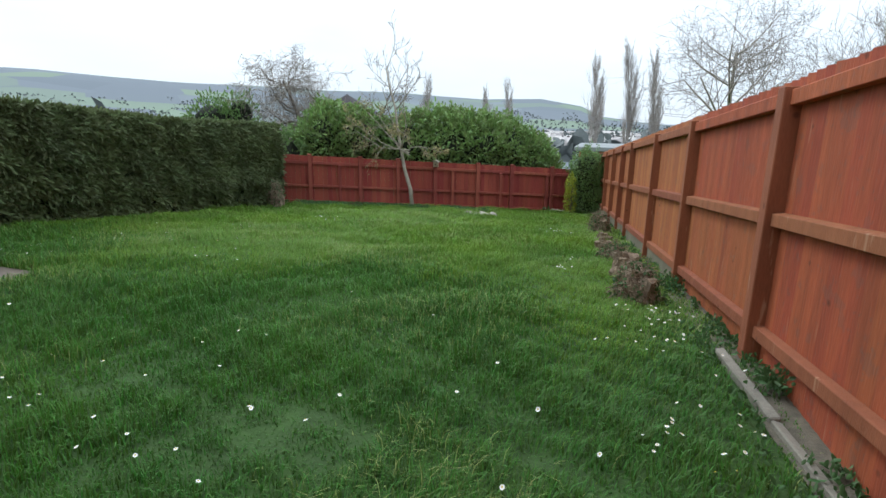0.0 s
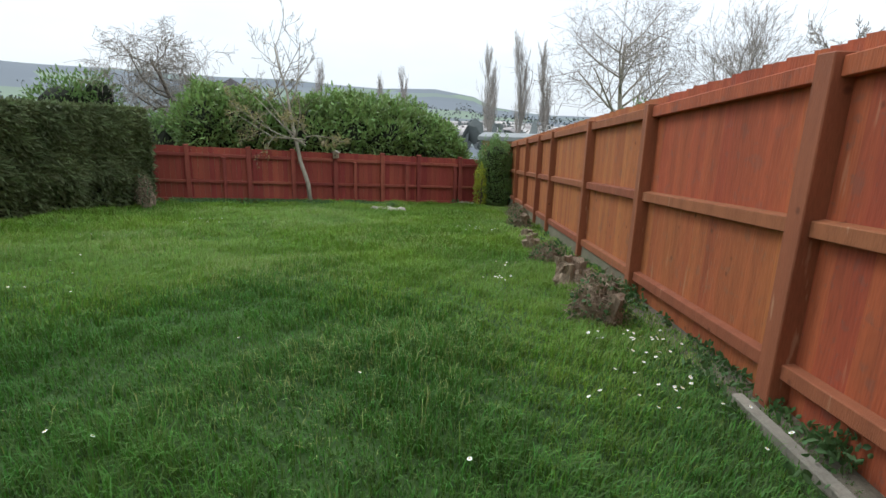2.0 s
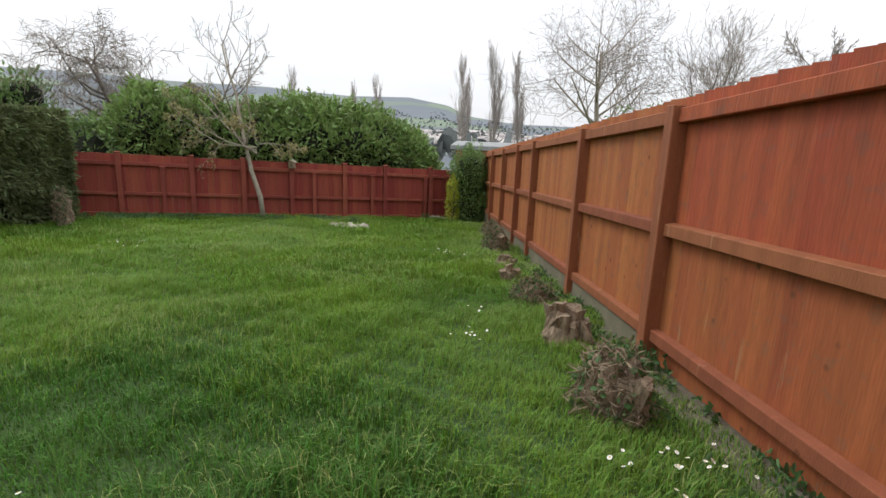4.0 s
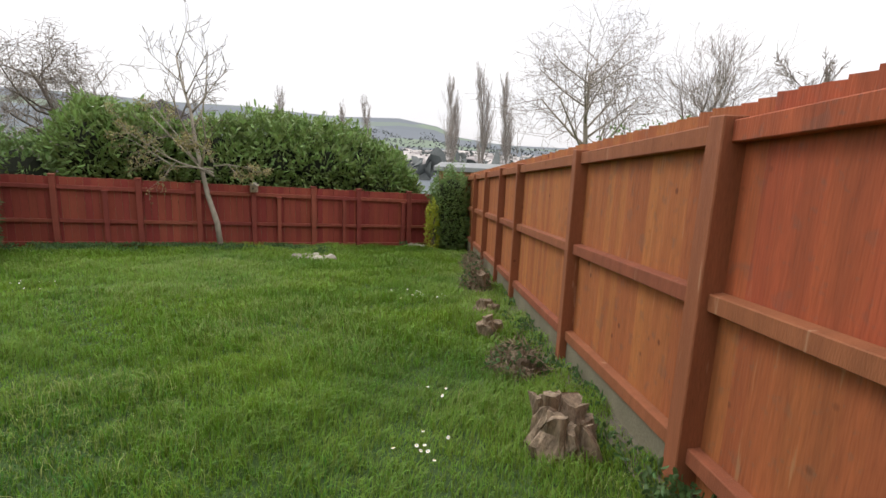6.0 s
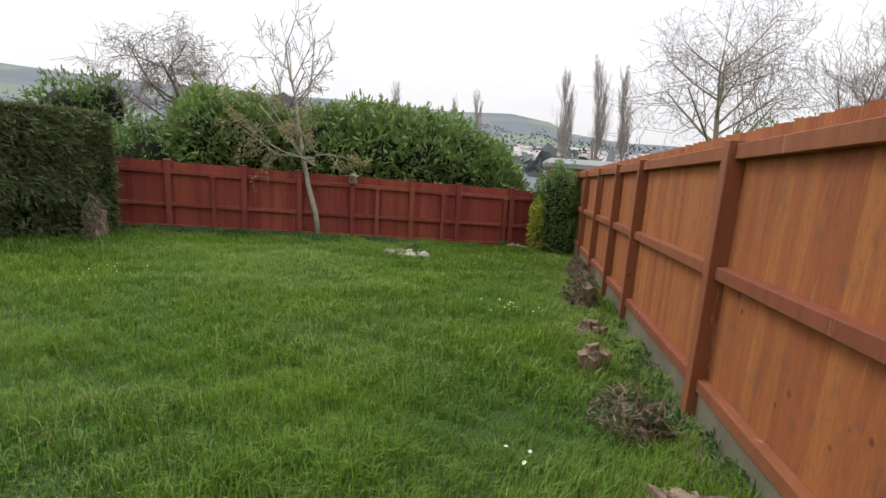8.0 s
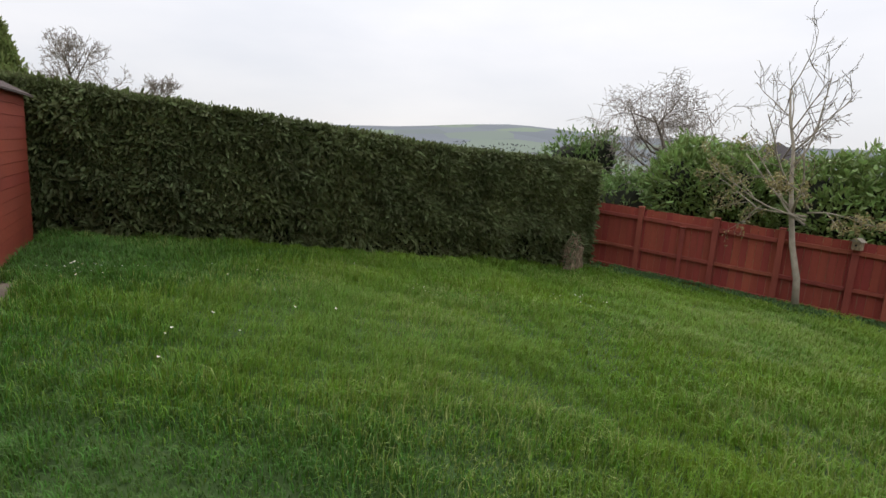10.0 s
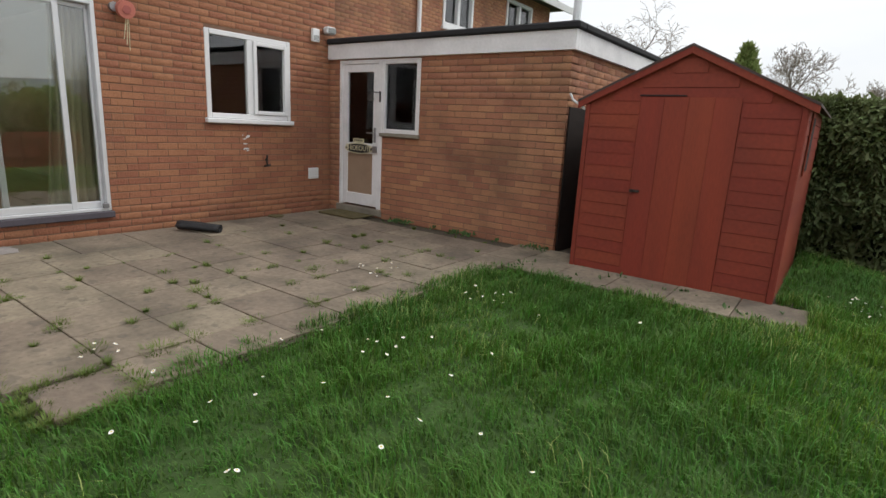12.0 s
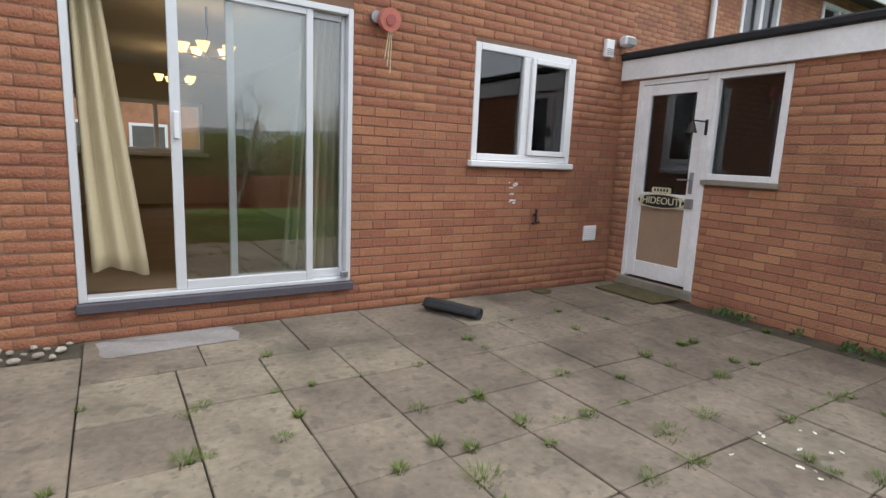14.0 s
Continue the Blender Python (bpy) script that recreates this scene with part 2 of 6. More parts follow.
M_TWIG = mat("bare_twigs", (0.34, 0.29, 0.24), 0.9, 0.25, 3, 40, 0.0)
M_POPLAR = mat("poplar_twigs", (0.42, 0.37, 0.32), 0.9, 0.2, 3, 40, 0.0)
M_PALEBARK = mat("lichen_bark", (0.42, 0.37, 0.29), 0.9, 0.4, 9, 60, 0.5)
M_STUMP = mat("weathered_stump_wood", (0.43, 0.33, 0.225), 0.95, 0.45, 16, 70, 1.0, second=(0.10, 0.075, 0.05), stretch=(2, 2, 0.6))
M_HEDGE = leafy("conifer_hedge_spray", (0.168, 0.20, 0.078), (0.064, 0.086, 0.042), 0.6, 0.7, 0.9)
# Near-black: the shade deep inside foliage, put into a colour.
M_HEDGECORE = mat("foliage_depth_shade", (0.022, 0.026, 0.014), 0.95, 0.4, 8, 50, 0.8)
M_LAUREL = leafy("laurel_leaf", (0.26, 0.37, 0.11), (0.13, 0.205, 0.062), 0.32, 0.55, 1.5, 0.5)
M_PRIVET = leafy("privet_leaf", (0.21, 0.32, 0.10), (0.13, 0.21, 0.07), 0.4, 0.5, 2.5, 0.4)
M_YELLOW = leafy("yellow_green_leaf", (0.50, 0.52, 0.06), (0.34, 0.40, 0.06), 0.45, 0.4, 3)
M_BUD = leafy("young_leaf_buds", (0.38, 0.33, 0.15), (0.28, 0.25, 0.12), 0.6, 0.5, 3)
M_WEED = leafy("weed_leaf", (0.10, 0.19, 0.06), (0.07, 0.13, 0.05), 0.5, 0.5, 4)
M_CONIFER = leafy("golden_conifer", (0.24, 0.29, 0.09), (0.15, 0.20, 0.06), 0.6, 0.5, 2)
M_CURTAIN = mat("cream_curtain", (0.56, 0.48, 0.31), 0.85, 0.12, 3, 90, 0.15)
M_ROOMWALL = mat("cream_plaster", (0.55, 0.50, 0.40), 0.9, 0.1, 2, 60, 0.1)
M_CARPET = mat("tan_carpet", (0.30, 0.21, 0.125), 0.95, 0.2, 3, 200, 0.3)
M_CEIL = mat("ceiling_plaster", (0.6, 0.57, 0.5), 0.9, 0.1, 2, 60, 0.1)
# Dark tone that stands in for the lack of light in rooms.
M_DARKROOM = mat("unlit_room_tone", (0.14, 0.13, 0.115), 0.9, 0.15, 2, 60, 0.1)
M_GLASS = glass("window_glass")
M_GLASS_DIM = glass("dusty_window_glass", (0.55, 0.56, 0.56), 1.6)
for dim_node in M_GLASS_DIM.node_tree.nodes:
    if dim_node.bl_idname == "ShaderNodeBsdfGlossy":
        dim_node.inputs["Roughness"].default_value = 0.32
M_BOARD = mat("brown_hardboard", (0.36, 0.25, 0.17), 0.8, 0.15, 4, 90, 0.1)
M_METAL = mat("dull_steel", (0.35, 0.35, 0.36), 0.45, 0.2, 6, 80, 0.1, metal=0.8)
M_BRONZE = mat("dark_bronze", (0.06, 0.05, 0.045), 0.5, 0.2, 6, 80, 0.2, metal=0.5)
M_PINK = mat("faded_pink_plastic", (0.58, 0.20, 0.15), 0.6, 0.15, 8, 60, 0.1)
M_RUBBER = mat("black_roofing_roll", (0.045, 0.045, 0.047), 0.75, 0.3, 12, 90, 0.3)
M_MAT = mat("mossy_doormat", (0.15, 0.125, 0.06), 0.98, 0.4, 9, 150, 0.8)
M_PETAL = mat("daisy_petal", (0.85, 0.85, 0.82), 0.6, 0.05, 5, 50, 0.0)
M_EYE = mat("daisy_centre", (0.75, 0.55, 0.06), 0.7, 0.1, 5, 50, 0.0)
M_STONE = mat("pale_stone", (0.44, 0.39, 0.32), 0.9, 0.35, 7, 60, 0.6, pick=0.4)
M_KERB = mat("concrete_edging", (0.30, 0.27, 0.215), 0.9, 0.3, 5, 60, 0.5, stains=0.4)
M_ROOF = mat("dark_roof_tile", (0.075, 0.065, 0.065), 0.85, 0.3, 2, 30, 0.3)
M_CREAM = mat("cream_sign_paint", (0.66, 0.62, 0.42), 0.6, 0.1, 8, 60, 0.0)
M_BLACK = mat("black_sign_and_hole_paint", (0.02, 0.02, 0.02), 0.5, 0.1, 8, 60, 0.0)
M_TOWN = mat("distant_render", (0.52, 0.48, 0.45), 0.9, 0.3, 0.02, 1, 0.0, pick=0.6)
M_LIME = mat("lime_green", (0.33, 0.46, 0.05), 0.5, 0.1, 5, 50, 0.0)
M_LAMP = lamp_glow("lit_lamp_shade", (1.0, 0.58, 0.18), 1.6)


# ---- building helpers ----
def place(ob, parent):
    if parent is not None:
        ob.parent = parent
        if parent.data is None:
            ob.matrix_parent_inverse = Matrix.Translation(parent.location).inverted()
    return ob


def thing(name, at, label, category, group="", kind=""):
    ob = new(name)
    ob.location, ob.empty_display_size = at, 0.1
    return tagged(ob, label, category, group, kind)


def part(name, bm, material, parent, label=""):
    """One mesh object, in the world's coordinates, under a thing or a part."""
    me = bpy.data.meshes.new(name)
    bm.to_mesh(me)
    bm.free()
    me.materials.append(material)
    ob = new(name, me)
    if label:
        ob["label"] = label
    return place(ob, parent)


def raw(name, verts, faces, material, parent=None, smooth=False):
    me = bpy.data.meshes.new(name)
    me.from_pydata(verts, [], faces)
    me.materials.append(material)
    if smooth:
        me.polygons.foreach_set("use_smooth", [True] * len(me.polygons))
    return place(new(name, me), parent)


def soup(name, verts, per, faces_of_one, material, parent=None):
    """Many alike pieces out of one array: verts (n, per, 3), with the faces of one piece."""
    n = len(verts)
    tri = np.array(faces_of_one)
    idx = (tri[None] + (np.arange(n) * per)[:, None, None]).reshape(-1)
    me = bpy.data.meshes.new(name)
    me.vertices.add(n * per)
    me.vertices.foreach_set("co", np.ascontiguousarray(verts, dtype=np.float32).reshape(-1))
    k = tri.shape[1]
    f = len(idx) // k
    me.loops.add(len(idx))
    me.loops.foreach_set("vertex_index", idx.astype(np.int32))
    me.polygons.add(f)
    me.polygons.foreach_set("loop_start", np.arange(0, f * k, k, dtype=np.int32))
    me.update(calc_edges=True)
    me.materials.append(material)
    return place(new(name, me), parent)


def add_box(bm, lo, hi, bevel=0.0, turn=None):
    c = [(a + b) / 2 for a, b in zip(lo, hi)]
    s = [abs(b - a) for a, b in zip(lo, hi)]
    m = Matrix.Translation(c) @ (turn or Matrix()) @ Matrix.Diagonal((*s, 1))
    made = bmesh.ops.create_cube(bm, size=1.0, matrix=m)["verts"]
    if bevel:
        edges = {e for v in made for e in v.link_edges}
        bmesh.ops.bevel(bm, geom=list(edges), offset=bevel, segments=1, affect="EDGES")
    return bm


def box(name, lo, hi, material, parent=None, bevel=0.004, label="", turn=None):
    return part(name, add_box(bmesh.new(), lo, hi, bevel, turn), material, parent, label)


def rod(name, a, b, r, material, parent=None, sides=10, r2=None, label=""):
    a, b = Vector(a), Vector(b)
    bm = bmesh.new()
    m = Matrix.Translation((a + b) / 2) @ (b - a).to_track_quat("Z", "Y").to_matrix().to_4x4()
    bmesh.ops.create_cone(bm, cap_ends=True, segments=sides, radius1=r, radius2=r if r2 is None else r2, depth=(b - a).length, matrix=m)
    return part(name, bm, material, parent, label)


def sloped(name, pts, depth_axis, depth, material, parent=None, bevel=0.004):
    """A flat outline given a thickness along one axis."""
    bm = bmesh.new()
    vs = [bm.verts.new(p) for p in pts]
    f = bm.faces.new(vs)
    move = Vector((0, 0, 0))
    move[depth_axis] = depth
    out = bmesh.ops.extrude_face_region(bm, geom=[f])
    bmesh.ops.translate(bm, verts=[v for v in out["geom"] if isinstance(v, bmesh.types.BMVert)], vec=move)
    bmesh.ops.recalc_face_normals(bm, faces=bm.faces)
    if bevel:
        bmesh.ops.bevel(bm, geom=list(bm.edges), offset=bevel, segments=1, affect="EDGES")
    return part(name, bm, material, parent)


def gz(y):
    u = max(0.0, y - 3.2)
    return -0.103 * u * u / (u + 1.0)


def gz_all(y):
    u = np.maximum(0.0, y - 3.2)
    return -0.103 * u * u / (u + 1.0)


def fence_x(y):
    return 1.325 - (0.105 if y > 3.74 else 0.09) * (y - 3.74)


def far_y(x):
    return 17.66 + 0.568 * x


HEDGE_X = -7.95


def hedge_front(y):
    return HEDGE_X + 0.03 * math.sin(y * 0.9)

HOUSE_Y = -2.67
EXT_X = -5.72

# ---- ground: one sheet from the garden to the hills ----
RIDGE = [(-180, .02), (-60, .012), (-20, .008), (-5, .010), (0.3, .022), (2, .038), (6, .049), (12, .047), (20, .056), (30, .058), (46, .066), (53, .073), (59, .067), (66, .056), (80, .045), (110, .03), (180, .02)]


def ridge(az):
    return float(np.interp(az, [a for a, _ in RIDGE], [s for _, s in RIDGE]))


def land(x, y):
    z = gz(min(y, 18.0))
    beyond = max(0.0, y - 18.0)
    z -= 26.0 * (1 - math.exp(-beyond / 330.0))
    side = max(0.0, x - 2.5)
    z -= 10.0 * (1 - math.exp(-side / 200.0))
    r = math.hypot(x, y)
    if r > 1100:
        az = math.degrees(math.atan2(-x, y))
        up = min(1.0, (r - 1100) / 1500)
        top = (ridge(az - 2.0) - 0.014) * r * (1 + 0.06 * noise.noise(Vector((az * 0.13, r * 0.0006, 0))))
        z = z * (1 - up) + top * up * up * (3 - 2 * up)
    return z


rings = [0.0] + [0.7 * i for i in range(1, 36)] + [25 * 1.16 ** i for i in range(1, 36)]
rings = [r for r in rings if r < 4300]
TURNS = 180
gv, gf = [], []
for i, r in enumerate(rings):
    for k in range(TURNS):
        a = 2 * math.pi * k / TURNS
        x, y = r * math.sin(a), 6 + r * math.cos(a)
        gv.append((x, y, land(x, y) - (0.032 if y < 1.7 or (x < -3.6 and y < 4.4) else 0.012)))
for i in range(len(rings) - 1):
    for k in range(TURNS):
        a, b = i * TURNS + k, i * TURNS + (k + 1) % TURNS
        gf.append((a, b, b + TURNS, a + TURNS))
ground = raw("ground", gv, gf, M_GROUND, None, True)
tagged(ground, "green sloping lawn running out to valley fields and hills", "ground", kind="structure")
gm = M_GROUND.node_tree
gn, gl = gm.nodes, gm.links
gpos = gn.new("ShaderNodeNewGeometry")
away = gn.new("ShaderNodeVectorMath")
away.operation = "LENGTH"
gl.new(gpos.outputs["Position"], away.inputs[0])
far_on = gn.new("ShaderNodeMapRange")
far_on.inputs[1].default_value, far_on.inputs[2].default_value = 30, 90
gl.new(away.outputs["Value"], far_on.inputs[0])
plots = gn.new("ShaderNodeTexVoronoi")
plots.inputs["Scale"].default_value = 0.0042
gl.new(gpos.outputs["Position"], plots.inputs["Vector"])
# Field and hill colours are greyed and blued: distance haze painted in.
hazed_plot_tone = gn.new("ShaderNodeValToRGB")
pe = hazed_plot_tone.color_ramp.elements
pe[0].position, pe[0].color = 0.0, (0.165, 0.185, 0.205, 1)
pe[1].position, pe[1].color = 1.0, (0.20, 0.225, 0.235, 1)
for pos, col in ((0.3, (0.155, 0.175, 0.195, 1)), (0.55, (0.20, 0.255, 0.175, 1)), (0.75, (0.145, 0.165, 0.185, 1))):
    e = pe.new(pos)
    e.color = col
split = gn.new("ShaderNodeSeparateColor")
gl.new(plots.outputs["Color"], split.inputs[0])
gl.new(split.outputs[0], hazed_plot_tone.inputs[0])
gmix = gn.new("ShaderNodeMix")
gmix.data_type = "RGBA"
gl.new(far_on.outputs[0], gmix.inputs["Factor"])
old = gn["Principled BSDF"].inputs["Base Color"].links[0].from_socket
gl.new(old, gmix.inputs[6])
gl.new(hazed_plot_tone.outputs[0], gmix.inputs[7])
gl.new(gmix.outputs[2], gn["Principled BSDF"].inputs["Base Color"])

# ---- house walls ----
def wall_cells(u0, u1, z0, z1, holes):
    us = sorted({u0, u1, *[h[0] for h in holes], *[h[1] for h in holes]})
    zs = sorted({z0, z1, *[h[2] for h in holes], *[h[3] for h in holes]})
    for a, b in zip(us, us[1:]):
        for c, d in zip(zs, zs[1:]):
            mu, mz = (a + b) / 2, (c + d) / 2
            if not any(h[0] < mu < h[1] and h[2] < mz < h[3] for h in holes):
                yield a, b, c, d


def brick_spots(u0, u1, z0, z1, holes, rng):
    L, H, J = 0.219, 0.065, 0.010
    row = 0
    z = z0
    while z < z1 - 0.02:
        u = u0 - (L + 0.006) * (0.5 if row % 2 else 0.0)
        while u < u1:
            a, b = max(u, u0), min(u + L, u1)
            for h in holes:
                if z + H > h[2] + 0.01 and z < h[3] - 0.01 and a < h[1] and b > h[0]:
                    if a >= h[0] and b <= h[1]:
                        a = b
                    elif a < h[0]:
                        b = min(b, h[0])
                    else:
                        a = max(a, h[1])
            if b - a > 0.03:
                yield a, b, z, min(z + H, z1)
            u += L + 0.006
        z += H + J
        row += 1


BRICK_MESH = {}


def brick_mesh(length, material):
    key = (round(length, 2), material.name)
    if key not in BRICK_MESH:
        bm = add_box(bmesh.new(), (-length / 2, -0.014, -0.0325), (length / 2, 0.0045, 0.0325), 0.0035)
        me = bpy.data.meshes.new("brick")
        bm.to_mesh(me)
        bm.free()
        me.materials.append(material)
        BRICK_MESH[key] = me
    return BRICK_MESH[key]


LATER = []


def brick_wall(name, axis, plane, face, u0, u1, z0, z1, holes, thick, material, near, label):
    """A wall with its openings; bricks stand proud of the mortar. axis 0 runs along x, 1 along y; face is the way it looks."""
    bm = bmesh.new()
    for a, b, c, d in wall_cells(u0, u1, z0, z1, holes):
        lo, hi = (a, plane - face * thick, c), (b, plane, d)
        if axis == 1:
            lo, hi = (plane - face * thick, a, c), (plane, b, d)
        add_box(bm, [min(p, q) for p, q in zip(lo, hi)], [max(p, q) for p, q in zip(lo, hi)])
    wall = part(name, bm, M_MORTAR, None)
    tagged(wall, label, "wall", kind="structure")
    LATER.append((wall, axis, plane, face, u0, u1, z0, z1, holes, material, near))
    return wall


def lay_bricks():
    rng = random.Random(5)
    for wall, axis, plane, face, u0, u1, z0, z1, holes, material, near in LATER:
        rest, singles = [], 0
        turn = 0 if axis == 0 else 90
        if face < 0:
            turn += 180
        if axis == 1:
            turn -= 180
        spin = Matrix.Rotation(radians(turn), 4, "Z")
        for a, b, c, d in brick_spots(u0, u1, z0 + 0.005, z1, holes, rng):
            mu, mz = (a + b) / 2, (c + d) / 2
            push = face * rng.uniform(-0.002, 0.002)
            at = (mu, plane + push, mz) if axis == 0 else (plane + push, mu, mz)
            if singles < 300 and near[0] < mu < near[1] and near[2] < mz < near[3]:
                ob = new("brick", brick_mesh(b - a, material))
                ob.matrix_basis = Matrix.Translation(at) @ spin
                ob.parent = wall
                singles += 1
            else:
                h, e = (b - a) / 2, 0.005
                front = face * 0.0045
                back = -face * 0.012
                q = []
                for s, o in ((0, back), (0, front - face * 0.004), (e, front)):
                    for du, dz in ((-h + s, -0.0325 + s), (h - s, -0.0325 + s), (h - s, 0.0325 - s), (-h + s, 0.0325 - s)):
                        q.append((at[0] + du, at[1] + o, at[2] + dz) if axis == 0 else (at[0] + o, at[1] + du, at[2] + dz))
                rest.append(q)
        ring = [(i, (i + 1) % 4, 4 + (i + 1) % 4, 4 + i) for i in range(4)] + [(4 + i, 4 + (i + 1) % 4, 8 + (i + 1) % 4, 8 + i) for i in range(4)] + [(8, 9, 10, 11)]
        if rest:
            ob = soup("brickwork", np.array(rest), 12, ring, material, wall)
            ob["kind"] = "stuff"


SLIDE = (-2.69, -0.86, 0.24, 2.32)
KITCHEN = (-5.02, -3.82, 1.20, 2.26)
brick_wall("wall_house", 0, HOUSE_Y, 1, -5.80, 2.2, -0.1, 5.2, [SLIDE, KITCHEN], 0.28, M_BRICK, (-5.8, -2.6, 0.3, 1.6), "red rustic brick rear wall of the house with two openings")
EXT_DOOR = (-2.45, -1.66, 0.10, 2.11)
EXT_WIN = (-1.66, -0.98, 1.12, 2.11)
brick_wall("wall_extension", 1, EXT_X, 1, HOUSE_Y, 1.03, -0.1, 2.14, [EXT_DOOR, EXT_WIN], 0.22, M_BRICK_OLD, (-1.6, 1.03, 0.0, 1.6), "stained brick side wall of the flat-roofed extension")
brick_wall("wall_extension_end", 0, 1.03, 1, -11.5, EXT_X, -0.1, 2.14, [], 0.22, M_BRICK_OLD, (0, 0, 0, 0), "weathered brick end wall of the extension")
brick_wall("wall_neighbour", 0, -4.4, 1, -15.8, -5.8, 0.0, 4.9, [(-11.75, -10.55, 3.5, 4.65), (-14.7, -13.3, 3.5, 4.65)], 0.25, M_BRICK_OLD, (0, 0, 0, 0), "brown brick upper wall of the neighbouring house")
box("wall_house_side", (2.0, -9.9, -0.1), (2.2, HOUSE_Y - 0.28, 5.2), M_MORTAR, None, 0)
tagged(bpy.data.objects["wall_house_side"], "plain side wall of the house", "wall", kind="structure")
box("wall_house_west", (-5.8, -9.9, -0.1), (-5.55, HOUSE_Y - 0.28, 5.2), M_BRICK_OLD, None, 0)
tagged(bpy.data.objects["wall_house_west"], "plain brick flank of the house", "wall", kind="structure")
sloped("roof_house", [(-6.1, -2.35, 5.15), (-6.1, -10.3, 5.15), (-6.1, -6.3, 7.4)], 0, 8.5, M_ROOF, None, 0.01)
tagged(bpy.data.objects["roof_house"], "dark tiled pitched roof of the house", "roof", kind="structure")
sloped("roof_neighbour", [(-16.3, -3.9, 4.85), (-16.3, -12.4, 4.85), (-16.3, -8.2, 7.6)], 0, 10.3, M_ROOF, None, 0.01)
tagged(bpy.data.objects["roof_neighbour"], "dark tiled roof of the neighbouring house", "roof", kind="structure")
box("trim_neighbour_eave", (-16.3, -3.9, 4.72), (-5.9, -3.86, 4.9), M_WHITE, None)
tagged(bpy.data.objects["trim_neighbour_eave"], "white painted eaves board of the neighbouring house", "trim", kind="structure")
box("wall_neighbour_end", (-15.8, -12, 0), (-15.55, -4.66, 4.9), M_BRICK_OLD, None, 0)
tagged(bpy.data.objects["wall_neighbour_end"], "brown brick gable end", "wall", kind="structure")

# extension roof with its white fascia
roof = thing("flat_roof", (-8.5, -0.8, 2.14), "flat felted extension roof with flaking white fascia", "roof", kind="structure")
box("fascia", (EXT_X - 0.01, HOUSE_Y + 0.01, 2.125), (EXT_X + 0.05, 1.085, 2.325), M_WORN, roof, 0.003, "flaking white fascia board")
box("fascia", (-11.5, 1.035, 2.125), (EXT_X - 0.012, 1.085, 2.325), M_WORN, roof, 0.003, "flaking white fascia board")
box("roof_edge", (EXT_X - 0.10, HOUSE_Y + 0.012, 2.327), (EXT_X + 0.085, 1.12, 2.40), M_DARK, roof, 0.015, "black felt drip edge")
box("roof_edge", (-11.5, 1.0, 2.327), (EXT_X - 0.102, 1.12, 2.40), M_DARK, roof, 0.015, "black felt drip edge")
box("deck", (-11.5, -4.38, 2.15), (EXT_X - 0.102, 0.998, 2.37), M_FELT, roof, 0.0)


# ---- windows and doors ----
def pane(name, lo, hi, parent, material=None):
    ob = box(name, lo, hi, material or M_GLASS, parent, 0.0)
    ob.visible_shadow = False
    return ob


# kitchen window
kit = thing("window_kitchen", (-4.42, HOUSE_Y, 1.2), "white plastic two-light window with a projecting sill", "window", kind="structure")
x0, x1, z0, z1 = KITCHEN
yb, yf = HOUSE_Y - 0.06, HOUSE_Y + 0.008
for lo, hi in (((x0, yb, z0 + 0.05), (x0 + 0.06, yf, z1)), ((x1 - 0.06, yb, z0 + 0.05), (x1, yf, z1)), ((x0 + 0.061, yb, z1 - 0.06), (x1 - 0.061, yf, z1)), ((x0 + 0.061, yb, z0 + 0.05), (x1 - 0.061, yf, z0 + 0.11)), ((-4.45, yb, z0 + 0.111), (-4.37, yf, z1 - 0.061))):
    box("window_frame", lo, hi, M_UPVC, kit, 0.006)
# the opening light has a sash of its own
for lo, hi in (((x0 + 0.062, yf - 0.03, z0 + 0.112), (x0 + 0.11, yf + 0.022, z1 - 0.062)), ((-4.50, yf - 0.03, z0 + 0.112), (-4.452, yf + 0.022, z1 - 0.062)), ((x0 + 0.111, yf - 0.03, z1 - 0.11), (-4.501, yf + 0.022, z1 - 0.062)), ((x0 + 0.111, yf - 0.03, z0 + 0.112), (-4.501, yf + 0.022, z0 + 0.16))):
    box("sash", lo, hi, M_UPVC, kit, 0.005)
pane("pane", (x0 + 0.10, HOUSE_Y - 0.03, z0 + 0.15), (-4.49, HOUSE_Y - 0.024, z1 - 0.10), kit)
pane("pane", (-4.38, HOUSE_Y - 0.03, z0 + 0.10), (x1 - 0.05, HOUSE_Y - 0.024, z1 - 0.05), kit)
box("window_sill", (x0 - 0.02, HOUSE_Y - 0.05, z0 - 0.01), (x1 + 0.03, HOUSE_Y + 0.06, z0 + 0.048), M_UPVC, kit, 0.01)

# aluminium sliding patio door, part open
sd = thing("patio_door", (-1.8, HOUSE_Y, 0.24), "aluminium sliding patio door standing partly open", "door", kind="structure")
x0, x1, z0, z1 = SLIDE
box("door_frame", (x1 - 0.045, HOUSE_Y - 0.10, z0), (x1, HOUSE_Y + 0.01, z1), M_ALU, sd, 0.004)
box("door_frame", (x0, HOUSE_Y - 0.10, z0), (x0 + 0.04, HOUSE_Y + 0.01, z1), M_ALU, sd, 0.004)
box("door_frame", (x0 + 0.041, HOUSE_Y - 0.10, z1 - 0.045), (x1 - 0.046, HOUSE_Y + 0.01, z1), M_ALU, sd, 0.004)
box("track", (x0 + 0.041, HOUSE_Y - 0.10, z0), (x1 - 0.046, HOUSE_Y + 0.012, z0 + 0.03), M_ALU, sd, 0.004)
